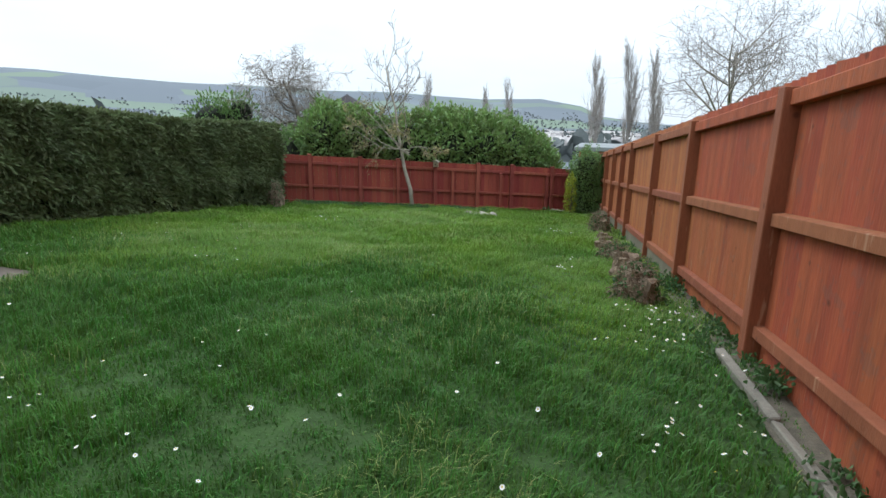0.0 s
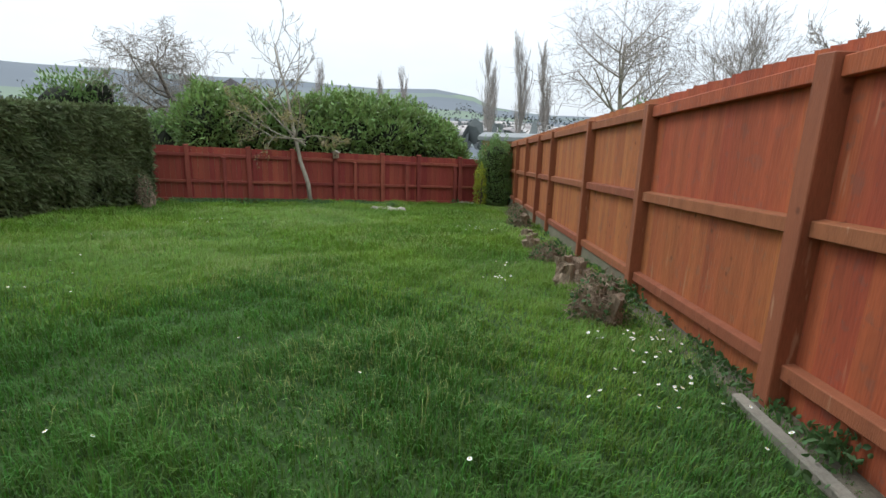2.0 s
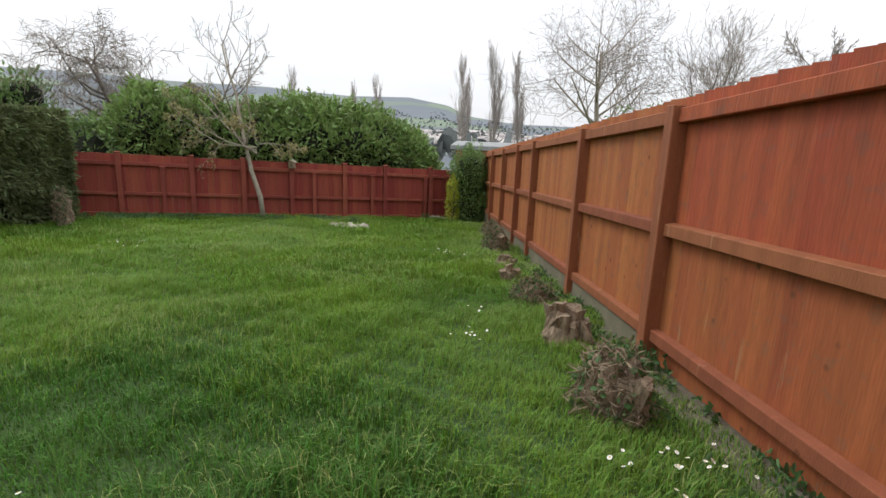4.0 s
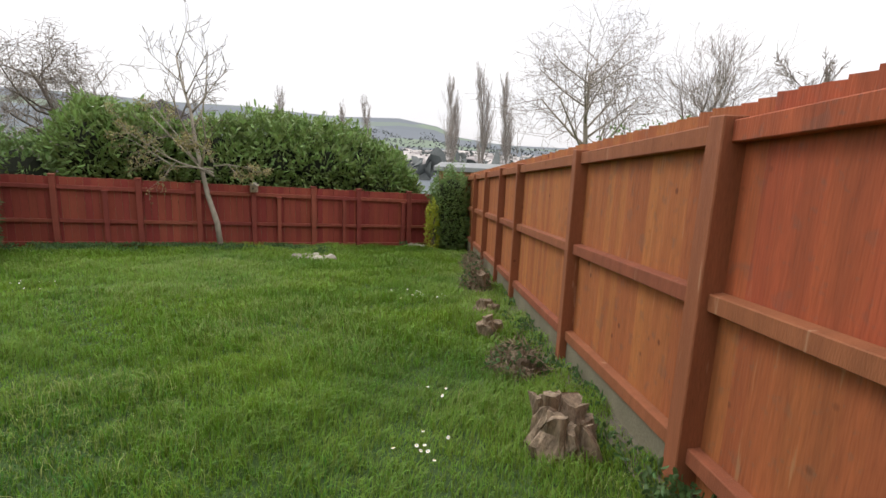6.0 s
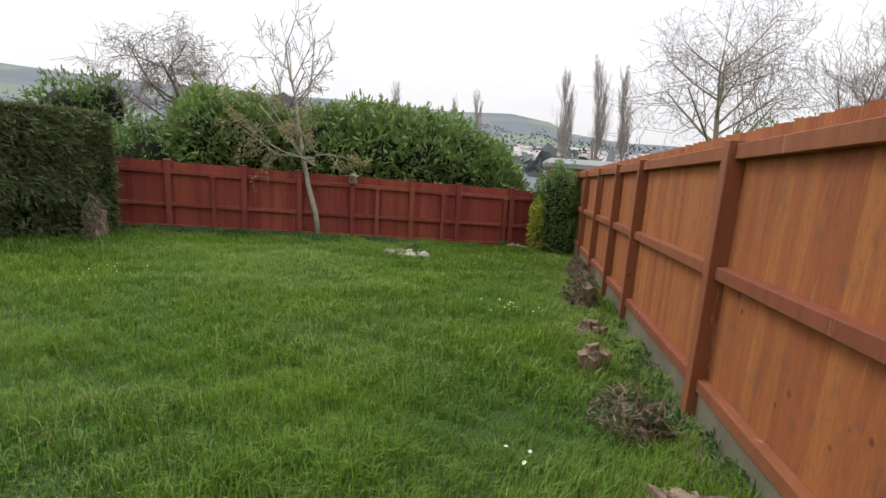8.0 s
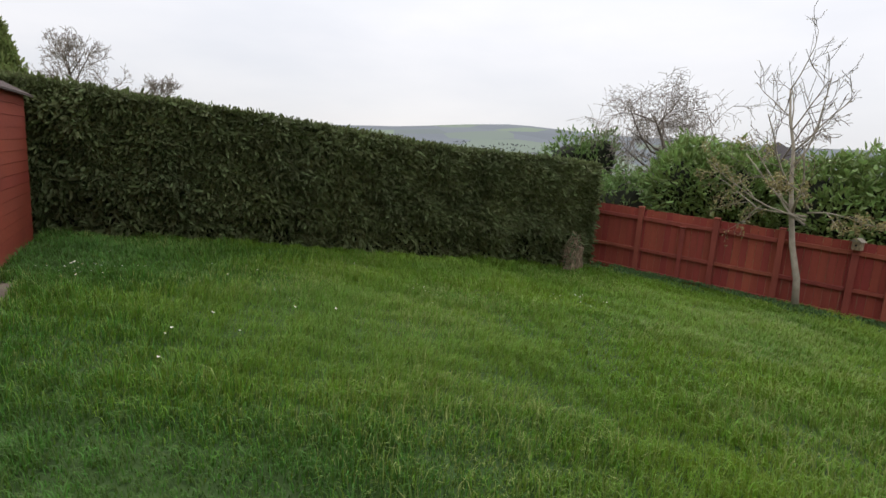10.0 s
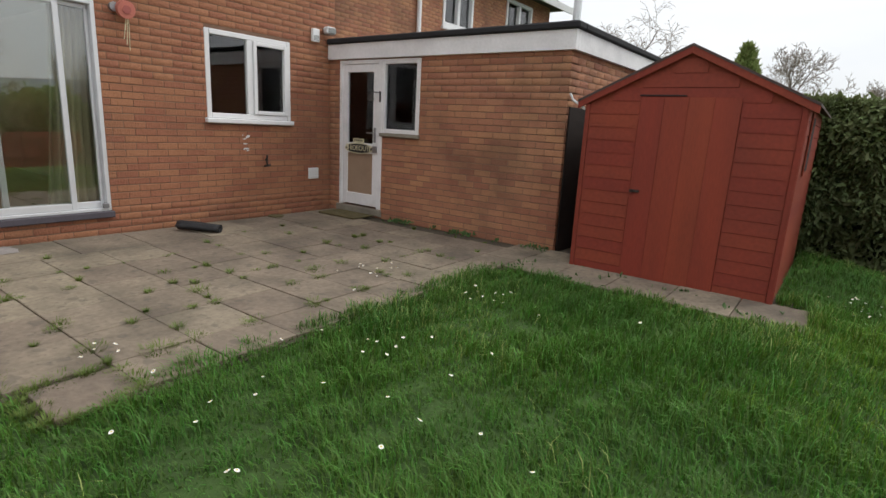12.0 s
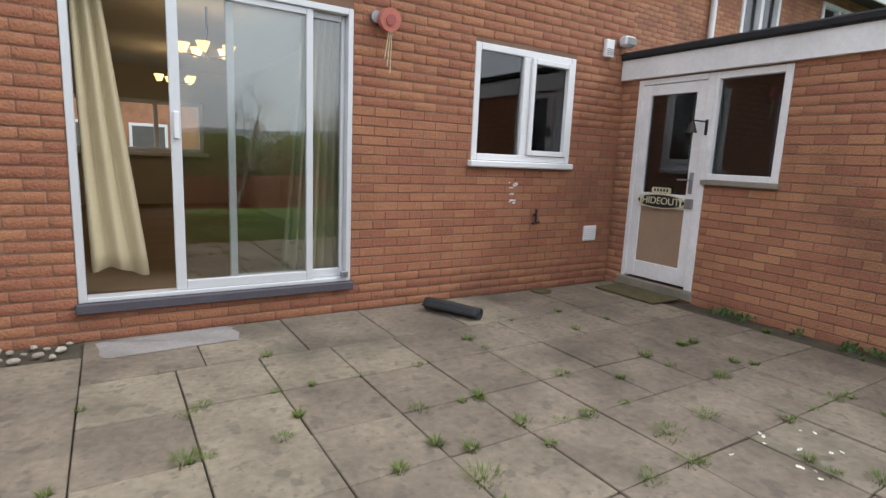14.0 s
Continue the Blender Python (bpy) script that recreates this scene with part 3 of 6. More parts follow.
box("door_sill", (x0 - 0.02, HOUSE_Y - 0.02, z0 - 0.07), (x1 + 0.02, HOUSE_Y + 0.045, z0 - 0.002), M_SILL, sd, 0.008, "dark grey sill")


def leaf(x_a, x_b, y_a, y_b, w_a, w_b):
    za, zb = z0 + 0.032, z1 - 0.047
    lf = part("door_leaf", add_box(bmesh.new(), (x_a, y_a, za), (x_a + w_a, y_b, zb), 0.004), M_ALU, sd)
    box("stile", (x_b - w_b, y_a, za), (x_b, y_b, zb), M_ALU, lf, 0.004)
    box("rail", (x_a + w_a + 0.001, y_a, za), (x_b - w_b - 0.001, y_b, za + 0.065), M_ALU, lf, 0.004)
    box("rail", (x_a + w_a + 0.001, y_a, zb - 0.045), (x_b - w_b - 0.001, y_b, zb), M_ALU, lf, 0.004)
    pane("pane", (x_a + w_a - 0.01, (y_a + y_b) / 2 - 0.003, za + 0.055), (x_b - w_b + 0.01, (y_a + y_b) / 2 + 0.003, zb - 0.04), lf)
    return lf


leaf(-2.385, -1.425, HOUSE_Y - 0.045, HOUSE_Y - 0.008, 0.05, 0.065)
leaf(-2.648, -1.79, HOUSE_Y - 0.095, HOUSE_Y - 0.058, 0.03, 0.05)
box("door_handle", (-1.475, HOUSE_Y - 0.006, 1.30), (-1.44, HOUSE_Y + 0.03, 1.48), M_UPVC, sd, 0.008, "pale pull handle")
box("latch_block", (-2.66, HOUSE_Y + 0.013, 0.275), (-2.60, HOUSE_Y + 0.04, 0.325), M_METAL, sd, 0.005)

# extension door and side light
ed = thing("door_hideout", (EXT_X, -2.05, 0.1), "flaking white glazed door with a brown lower panel", "door", kind="structure")
xb, xf = EXT_X - 0.07, EXT_X + 0.012
box("door_frame", (xb, -2.45, 0.10), (xf, -2.40, 2.11), M_WORN, ed, 0.004)
box("door_frame", (xb, -1.70, 0.10), (xf, -1.62, 2.11), M_WORN, ed, 0.004)
box("door_frame", (xb, -2.399, 2.06), (xf, -1.701, 2.11), M_WORN, ed, 0.004)
dl = part("door_leaf", add_box(bmesh.new(), (xb + 0.02, -2.398, 0.125), (xf - 0.012, -2.30, 2.055), 0.004), M_WORN, ed)
box("stile", (xb + 0.02, -1.80, 0.125), (xf - 0.012, -1.702, 2.055), M_WORN, dl)
for a, b in ((0.125, 0.29), (0.86, 1.0), (1.955, 2.055)):
    box("rail", (xb + 0.02, -2.299, a), (xf - 0.012, -1.801, b), M_WORN, dl)
box("panel", (xb + 0.035, -2.31, 0.28), (xf - 0.03, -1.79, 0.87), M_BOARD, dl, 0.0, "brown hardboard lower panel")
pane("pane", (xb + 0.038, -2.31, 0.99), (xb + 0.043, -1.79, 1.965), dl, M_GLASS_DIM)
box("step", (EXT_X - 0.2, -2.5, 0.0), (EXT_X + 0.03, -1.6, 0.098), M_KERB, ed, 0.01, "low concrete threshold")
hd = part("door_handle", add_box(bmesh.new(), (xf - 0.012, -1.775, 1.02), (xf + 0.0, -1.735, 1.22), 0.004), M_METAL, ed, "steel lever handle")
rod("lever", (xf + 0.035, -1.755, 1.15), (xf + 0.035, -1.875, 1.145), 0.008, M_METAL, hd)
rod("spindle", (xf, -1.755, 1.15), (xf + 0.04, -1.755, 1.15), 0.008, M_METAL, hd)
box("rim_lock", (xf - 0.012, -1.79, 0.88), (xf + 0.012, -1.71, 0.97), M_METAL, ed, 0.006, "small steel lock plate")
ew = thing("window_extension", (EXT_X, -1.3, 1.12), "white wooden fixed window beside the door", "window", kind="structure")
box("window_frame", (xb, -1.619, 1.16), (xf, -1.585, 2.11), M_WORN, ew)
box("window_frame", (xb, -1.04, 1.16), (xf, -0.98, 2.11), M_WORN, ew)
box("window_frame", (xb, -1.584, 2.05), (xf, -1.041, 2.11), M_WORN, ew)
box("window_frame", (xb, -1.584, 1.16), (xf, -1.041, 1.215), M_WORN, ew)
pane("pane", (xb + 0.03, -1.59, 1.21), (xb + 0.035, -1.035, 2.06), ew, M_GLASS_DIM)
box("window_sill", (xb, -1.64, 1.115), (EXT_X + 0.05, -0.96, 1.158), M_KERB, ew, 0.006, "dark weathered sill")

# neighbour's upstairs windows and pipe
for xa, xb2 in ((-11.75, -10.55), (-14.7, -13.3)):
    nw = thing("window_neighbour", ((xa + xb2) / 2, -4.4, 3.5), "white upstairs window of the neighbouring house", "window", "neighbour windows", "structure")
    mid = (xa + xb2) / 2
    for lo, hi in (((xa, -4.5, 3.5), (xa + 0.08, -4.37, 4.65)), ((xb2 - 0.08, -4.5, 3.5), (xb2, -4.37, 4.65)), ((xa + 0.081, -4.5, 4.57), (xb2 - 0.081, -4.37, 4.65)), ((xa + 0.081, -4.5, 3.5), (xb2 - 0.081, -4.37, 3.6)), ((mid - 0.05, -4.5, 3.601), (mid + 0.05, -4.37, 4.569))):
        box("window_frame", lo, hi, M_UPVC, nw, 0.006)
    pane("pane", (xa + 0.07, -4.46, 3.59), (xb2 - 0.07, -4.455, 4.58), nw)
    box("curtain", (xa + 0.02, -4.85, 3.45), (xb2 - 0.02, -4.83, 4.7), M_UPVC, nw, 0.0, "pale net curtain")
    box("window_sill", (xa - 0.04, -4.42, 3.44), (xb2 + 0.04, -4.33, 3.5), M_UPVC, nw, 0.008)
rod("drain_pipe", (-9.65, -4.33, 2.3), (-9.65, -4.33, 4.9), 0.05, M_UPVC, None, 12)
tagged(bpy.data.objects["drain_pipe"], "white plastic rainwater pipe on the neighbouring wall", "pipe")
flue = thing("flue_pipe", (-15.3, -3.3, 0), "tall pale steel flue pipe", "chimney")
rod("pipe", (-15.3, -3.3, 0), (-15.3, -3.3, 7.0), 0.11, M_ALU, flue, 14)
rod("collar", (-15.3, -3.3, 3.35), (-15.3, -3.3, 3.43), 0.135, M_ALU, flue, 14)

# ---- rooms behind the glass ----
def room(name, lo, hi, wall_m, floor_m, holes_front=True):
    t = 0.08
    box("floor_" + name, (lo[0], lo[1], lo[2] - t), (hi[0], hi[1], lo[2]), floor_m, None, 0)
    box("ceiling_" + name, (lo[0], lo[1], hi[2]), (hi[0], hi[1], hi[2] + t), M_CEIL, None, 0)
    tagged(bpy.data.objects["floor_" + name], "indoor floor seen through the glass", "floor", kind="structure")
    tagged(bpy.data.objects["ceiling_" + name], "plain indoor ceiling", "ceiling", kind="structure")
    box("wall_%s_a" % name, (lo[0] - t, lo[1], lo[2]), (lo[0], hi[1], hi[2]), wall_m, None, 0)
    box("wall_%s_b" % name, (hi[0], lo[1], lo[2]), (hi[0] + t, hi[1], hi[2]), wall_m, None, 0)
    for s in "ab":
        tagged(bpy.data.objects["wall_%s_%s" % (name, s)], "plain painted indoor wall", "wall", kind="structure")


room("lounge", (-3.3, -9.6, 0.22), (1.6, HOUSE_Y - 0.285, 2.6), M_ROOMWALL, M_CARPET)
FAR_WIN = (-2.6, -0.3, 1.15, 2.05)
bm = bmesh.new()
for a, b, c, d in wall_cells(-3.3, 1.6, 0.22, 2.6, [FAR_WIN]):
    add_box(bm, (a, -9.85, c), (b, -9.6, d))
tagged(part("wall_lounge_front", bm, M_ROOMWALL, None), "cream far wall of the lounge with a wide window", "wall", kind="structure")
fw = thing("window_front", (-1.45, -9.7, 1.15), "wide white front window across the lounge", "window", kind="structure")
for lo, hi in (((-2.6, -9.75, 1.15), (-2.53, -9.66, 2.05)), ((-0.37, -9.75, 1.15), (-0.3, -9.66, 2.05)), ((-2.529, -9.75, 1.98), (-0.371, -9.66, 2.05)), ((-2.529, -9.75, 1.15), (-0.371, -9.66, 1.22)), ((-1.86, -9.75, 1.221), (-1.79, -9.66, 1.979)), ((-1.1, -9.75, 1.221), (-1.03, -9.66, 1.979))):
    box("window_frame", lo, hi, M_UPVC, fw, 0.005)
box("window_sill", (-2.65, -9.64, 1.08), (-0.25, -9.45, 1.148), M_UPVC, fw, 0.008)
opp = thing("house_opposite", (-3, -26, 0), "brick house across the street with white windows", "house")
box("wall", (-12, -32, -0.1), (6, -26, 5.0), M_BRICK_OLD, opp, 0.02)
sloped("roof", [(-12.4, -25.5, 5.0), (-12.4, -32.5, 5.0), (-12.4, -29, 7.6)], 0, 18.8, M_ROOF, opp, 0.01)
for wx in (-9.0, -6.2, -3.4, -0.6, 2.2):
    w = box("window", (wx, -26.03, 0.95), (wx + 1.5, -25.96, 2.2), M_UPVC, opp, 0.01)
    # solid pane; the unlit room behind it is only this dark colour
    box("pane", (wx + 0.12, -25.955, 1.07), (wx + 1.38, -25.95, 2.08), M_DARKROOM, w, 0.0)
# kitchen and workshop: their dimness is in the wall and floor colour
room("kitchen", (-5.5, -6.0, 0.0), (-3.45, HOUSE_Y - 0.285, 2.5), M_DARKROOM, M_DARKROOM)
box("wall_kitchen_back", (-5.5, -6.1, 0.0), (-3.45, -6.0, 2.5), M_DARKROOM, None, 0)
tagged(bpy.data.objects["wall_kitchen_back"], "kitchen back wall coloured dark for the unlit room", "wall", kind="structure")
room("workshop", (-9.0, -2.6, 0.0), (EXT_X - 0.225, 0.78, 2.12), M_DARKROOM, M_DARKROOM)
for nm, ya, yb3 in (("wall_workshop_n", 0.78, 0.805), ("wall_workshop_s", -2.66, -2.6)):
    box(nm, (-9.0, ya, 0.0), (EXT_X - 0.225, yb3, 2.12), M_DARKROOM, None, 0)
    tagged(bpy.data.objects[nm], "workshop wall coloured dark for the unlit room", "wall", kind="structure")
# Flat stand-in for an unidentified lime green thing inside the kitchen.
box("lime_shape", (-4.95, HOUSE_Y - 0.33, 1.45), (-4.80, HOUSE_Y - 0.315, 1.98), M_LIME, None, 0.004)
tagged(bpy.data.objects["lime_shape"], "flat lime green shape added behind the kitchen glass", "cloth")


def curtain(name, x_top, x_bot, y, z_lo, z_hi, label, waves):
    v, f = [], []
    n, k = 44, 14
    for j in range(k + 1):
        t = j / k
        a = x_top[0] * (1 - t) + x_bot[0] * t
        b = x_top[1] * (1 - t) + x_bot[1] * t
        zz = z_hi + (z_lo - z_hi) * t
        for i in range(n + 1):
            s = i / n
            v.append((a + (b - a) * s, y + 0.03 * math.sin(s * waves * 2 * math.pi + 0.7 * math.sin(3 * t)), zz + (0.03 * math.sin(s * 5) if j == k else 0)))
    for j in range(k):
        for i in range(n):
            q = j * (n + 1) + i
            f.append((q, q + 1, q + n + 2, q + n + 1))
    ob = raw(name, v, f, M_CURTAIN, None, True)
    sol = ob.modifiers.new("cloth", "SOLIDIFY")
    sol.thickness = 0.004
    tagged(ob, label, "curtain")
    return ob


curtain("curtain", (-0.90, -1.04), (-0.94, -1.27), HOUSE_Y - 0.15, 0.40, 2.45, "cream full-length curtain drawn aside at the open door", 2.4)
curtain("curtain", (-2.36, -2.66), (-2.17, -2.64), HOUSE_Y - 0.145, 0.28, 2.45, "cream full-length curtain bunched behind the glass", 6)
rod("curtain_rail", (-2.9, HOUSE_Y - 0.18, 2.47), (-0.6, HOUSE_Y - 0.18, 2.47), 0.012, M_WHITE, None)
tagged(bpy.data.objects["curtain_rail"], "white curtain rail above the patio door", "curtain rail")


def chandelier(x, y, z):
    c = thing("chandelier", (x, y, z), "lit five-arm ceiling light with amber glass shades", "ceiling light", "lounge lights")
    rod("stem", (x, y, z), (x, y, 2.6), 0.012, M_BRONZE, c)
    for i in range(5):
        a = i * 2 * math.pi / 5
        px, py = x + 0.22 * math.cos(a), y + 0.22 * math.sin(a)
        rod("arm", (x, y, z), (px, py, z + 0.03), 0.008, M_BRONZE, c, 6)
        rod("shade", (px, py, z + 0.03), (px, py, z + 0.12), 0.03, M_LAMP, c, 12, 0.065, "glowing amber shade")
    lamp = new("chandelier_light", bpy.data.lights.new("chandelier_light", "POINT"))
    lamp.data.energy, lamp.data.color, lamp.data.shadow_soft_size = 5, (1.0, 0.72, 0.4), 0.2
    lamp.location = (x, y, z - 0.1)


chandelier(-1.95, -4.6, 2.12)
chandelier(-1.95, -7.4, 2.12)

# ---- patio ----
bm = add_box(bmesh.new(), (-5.7, HOUSE_Y + 0.005, -0.09), (1.15, 0.66, -0.022))
add_box(bm, (-5.7, 0.66, -0.09), (-0.92, 1.03, -0.024))
add_box(bm, (-5.8, 1.03, -0.09), (-4.69, 3.49, -0.024))
add_box(bm, (-7.5, 1.035, -0.09), (-5.805, 1.45, -0.03))
patio = part("patio", bm, M_JOINT, None)
tagged(patio, "paved patio of worn slabs with weedy joints", "patio", kind="structure")
SLABS = []
for k in range(8):
    a = -0.88 - 0.615 * k
    SLABS.append((a - 0.605, a, -2.60, -1.885))
ROWS = [(-1.875, -1.37), (-1.36, -0.86), (-0.85, -0.42), (-0.41, 0.10), (0.11, 0.60)]
for lo_y, hi_y in ROWS:
    for k in range(-4, 11):
        a = -0.88 - 0.455 * k
        if a - 0.445 > -5.75:
            SLABS.append((a - 0.445, a, lo_y, hi_y))
for k in range(4):
    a = -0.425 + 0.455 * k
    SLABS.append((a - 0.445, a, -2.32, -1.885))
for k in range(1, 11):
    a = -0.88 - 0.455 * k
    SLABS.append((a - 0.445, a, 0.61, 0.98))
SLABS.append((-1.33, -0.95, 0.66, 1.02))
for k in range(5):
    SLABS.append((-5.32, -4.69, 0.99 + 0.5 * k, 1.48 + 0.5 * k))
SLABS.append((-5.72, -5.33, 1.01, 1.4))

# ---- right-hand close-boarded fence ----
POST_Y = [-0.72, 1.51, 3.74, 5.94, 7.92, 10.32, 11.7, 13.4, 15.2, 16.95]


def rail_z(y, h):
    return h - 0.089 * (y - 3.74)


rf = thing("boarded_fence", (1.6, 7, -0.3), "tall close-boarded timber fence stained red and tan", "fence")
TAN_BAYS = (3, 4, 5, 6, 7, 8)
for i, y in enumerate(POST_Y):
    x = fence_x(y)
    base = gz(y) - 0.25
    box("post", (x, y - 0.075, base), (x + 0.11, y + 0.075, rail_z(y, 1.705)), M_POST, rf, 0.006)
for i, (ya, yb2) in enumerate(zip(POST_Y, POST_Y[1:])):
    tan = i in TAN_BAYS
    for h, tall in ((1.69, 0.10), (0.967, 0.09), (0.24, 0.09)):
        bm = bmesh.new()
        a, b = ya + 0.076, yb2 - 0.076
        pts = []
        for yy in (a, b):
            zt = rail_z(yy, h)
            xx = fence_x(yy)
            pts += [(xx + 0.03, yy, zt - tall), (xx + 0.03, yy, zt - 0.012), (xx + 0.088, yy, zt), (xx + 0.088, yy, zt - tall)]
        vs = [bm.verts.new(p) for p in pts]
        for f in ((0, 1, 2, 3), (7, 6, 5, 4), (0, 4, 5, 1), (1, 5, 6, 2), (2, 6, 7, 3), (3, 7, 4, 0)):
            bm.faces.new([vs[q] for q in f])
        bmesh.ops.recalc_face_normals(bm, faces=bm.faces)
        bmesh.ops.bevel(bm, geom=list(bm.edges), offset=0.004, segments=1, affect="EDGES")
        part("rail", bm, M_POST if tan or h < 1 else M_FENCE, rf)
    if i >= 3:
        a, b = ya + 0.076, yb2 - 0.076
        pts = [(fence_x(a) + 0.05, a, gz(a) - 0.2), (fence_x(b) + 0.05, b, gz(b) - 0.2), (fence_x(b) + 0.05, b, rail_z(b, 0.14)), (fence_x(a) + 0.05, a, rail_z(a, 0.14))]
        sloped("gravel_board", pts, 0, 0.035, M_GRAVELBOARD, rf, 0.003)

BOARD_MESH = {}


def board_mesh(tall, material):
    key = (round(tall, 2), material.name)
    if key not in BOARD_MESH:
        bm = bmesh.new()
        pts = [(0.004, 0), (0.0, 0.118), (0.006, 0.118), (0.012, 0)]
        lowv = [bm.verts.new((px, py, 0)) for px, py in pts]
        topv = [bm.verts.new((px, py, round(tall, 2))) for px, py in pts]
        for q in range(4):
            bm.faces.new((lowv[q], lowv[(q + 1) % 4], topv[(q + 1) % 4], topv[q]))
        bm.faces.new(topv)
        bm.faces.new(lowv[::-1])
        bmesh.ops.recalc_face_normals(bm, faces=bm.faces)
        me = bpy.data.meshes.new("board")
        bm.to_mesh(me)
        bm.free()
        me.materials.append(material)
        BOARD_MESH[key] = me
    return BOARD_MESH[key]


def stand_boards():
    rng = random.Random(11)
    y = POST_Y[0]
    while y < 16.95:
        bay = max(0, sum(p <= y + 0.06 for p in POST_Y) - 1)
        tan = bay in TAN_BAYS
        lowz = rail_z(y, 0.12) if bay >= 3 else gz(y) - 0.1
        top = rail_z(y, 1.75) + rng.uniform(-0.006, 0.006)
        tall = round((top - lowz) / 0.06) * 0.06
        ob = new("board", board_mesh(tall, M_FENCE_TAN if tan else M_FENCE_TWO if bay == 2 else M_FENCE))
        ob.matrix_basis = Matrix.Translation((fence_x(y) + 0.09, y, top - tall)) @ Matrix.Rotation(math.atan(0.105 if y > 3.74 else 0.09), 4, "Z")
        place(ob, rf)
        y += 0.109


# ---- far fence ----
ff = thing("garden_end_fence", (-3, 13, -0.6), "dark red stained timber fence across the end of the garden", "fence")
FA = math.atan2(0.568, 1.0)
FD = Vector((math.cos(FA), math.sin(FA), 0))
FN = Vector((-math.sin(FA), math.cos(FA), 0))


def far_at(x):
    return Vector((x, far_y(x), 0))


def far_base(x):
    return gz(far_y(x))


def far_top(x):
    return 0.40 - 0.058 * (x + 7.77)


def far_box(name, xa, xb2, za, zb, off, deep, material, bevel=0.005):
    """A box along the end fence, from xa to xb2 in plan, off metres behind its front."""
    a, b = far_at(xa), far_at(xb2)
    bm = bmesh.new()
    vs = []
    for p, (z_a, z_b) in ((a, (za[0], zb[0])), (b, (za[1], zb[1]))):
        for o, z in ((off, z_a), (off + deep, z_a), (off + deep, z_b), (off, z_b)):
            q = p + FN * o
            vs.append(bm.verts.new((q.x, q.y, z)))
    for f in ((0, 1, 2, 3), (7, 6, 5, 4), (0, 4, 5, 1), (1, 5, 6, 2), (2, 6, 7, 3), (3, 7, 4, 0)):
        bm.faces.new([vs[q] for q in f])
    bmesh.ops.recalc_face_normals(bm, faces=bm.faces)
    if bevel:
        bmesh.ops.bevel(bm, geom=list(bm.edges), offset=bevel, segments=1, affect="EDGES")
    return part(name, bm, material, ff)


BIG = [-7.77, -6.55, -5.61, -4.66, -3.53, -2.60, -1.48]
THIN = [-7.05, -4.20, -2.91, -1.62]
FX0, FX1 = -9.2, -0.28
for x in BIG:
    zt = far_top(x) + 0.03
    far_box("post", x - 0.045, x + 0.045, (far_base(x) - 0.2,) * 2, (zt, zt), -0.08, 0.10, M_FARPOST)
    far_box("post_cap", x - 0.055, x + 0.055, (zt + 0.001,) * 2, (zt + 0.025,) * 2, -0.095, 0.13, M_FARPOST, 0.008)
for x in THIN:
    zt = far_top(x) - 0.24
    far_box("stay_post", x - 0.035, x + 0.035, (far_base(x) - 0.2,) * 2, (zt, zt), -0.10, 0.06, M_FARPOST)
    far_box("post_cap", x - 0.05, x + 0.05, (zt + 0.001,) * 2, (zt + 0.02,) * 2, -0.11, 0.08, M_FARPOST, 0.006)
for h, tall in ((-0.15, 0.075), (-0.80, 0.065), (-1.24, 0.065)):
    for xa, xb2 in zip([FX0] + BIG, BIG + [FX1]):
        if xb2 - xa > 0.2:
            za, zb = far_top(xa) + h, far_top(xb2) + h
            far_box("rail", xa + 0.046, xb2 - 0.046, (za - tall, zb - tall), (za, zb), -0.045, 0.06, M_FARPOST, 0.004)

# birdhouse on a post of the end fence
bx = BIG[3]
bp = far_at(bx) + FN * -0.14
bird = thing("birdhouse", (bp.x, bp.y, far_top(bx) - 0.12), "small weathered wooden birdhouse fixed on a fence post", "birdhouse")
box("body", (bp.x - 0.07, bp.y - 0.06, far_top(bx) - 0.12), (bp.x + 0.07, bp.y + 0.06, far_top(bx) + 0.02), M_STUMP, bird, 0.006)
sloped("roof", [(bp.x - 0.10, bp.y - 0.09, far_top(bx) + 0.022), (bp.x + 0.10, bp.y - 0.09, far_top(bx) + 0.022), (bp.x, bp.y - 0.09, far_top(bx) + 0.09)], 1, 0.17, M_PALEBARK, bird, 0.004)
# No hole is cut: a black disc carries the shade of the opening.
rod("entrance", (bp.x, bp.y - 0.065, far_top(bx) - 0.04), (bp.x, bp.y - 0.058, far_top(bx) - 0.04), 0.018, M_BLACK, bird)

# ---- shed ----
SX, SY0, SY1 = -5.30, 1.42, 3.20
SB = -0.02
shed = thing("garden_shed", (-6.3, 2.3, SB), "barn-red timber apex shed with a closed door and felt roof", "shed")
EAVE, APEX, SMID, SBACK = 1.60, 2.02, 2.31, -7.55
sloped("front_wall", [(SX - 0.03, SY0 + 0.02, SB), (SX - 0.03, SY1 - 0.02, SB - 0.05), (SX - 0.03, SY1 - 0.02, EAVE), (SX - 0.03, SMID, APEX), (SX - 0.03, SY0 + 0.02, EAVE)], 0, 0.02, M_SHED, shed, 0)
sloped("back_wall", [(SBACK, SY0 + 0.02, SB), (SBACK, SY1 - 0.02, SB - 0.05), (SBACK, SY1 - 0.02, EAVE), (SBACK, SMID, APEX), (SBACK, SY0 + 0.02, EAVE)], 0, 0.02, M_SHED, shed, 0)
box("side_wall", (SBACK + 0.021, SY0 + 0.02, SB), (SX - 0.031, SY0 + 0.04, EAVE), M_SHED, shed, 0)
box("side_wall", (SBACK + 0.021, SY1 - 0.04, SB - 0.05), (SX - 0.031, SY1 - 0.02, EAVE), M_SHED, shed, 0)
DOOR_A, DOOR_B = 1.93, 2.74
rngs = random.Random(3)


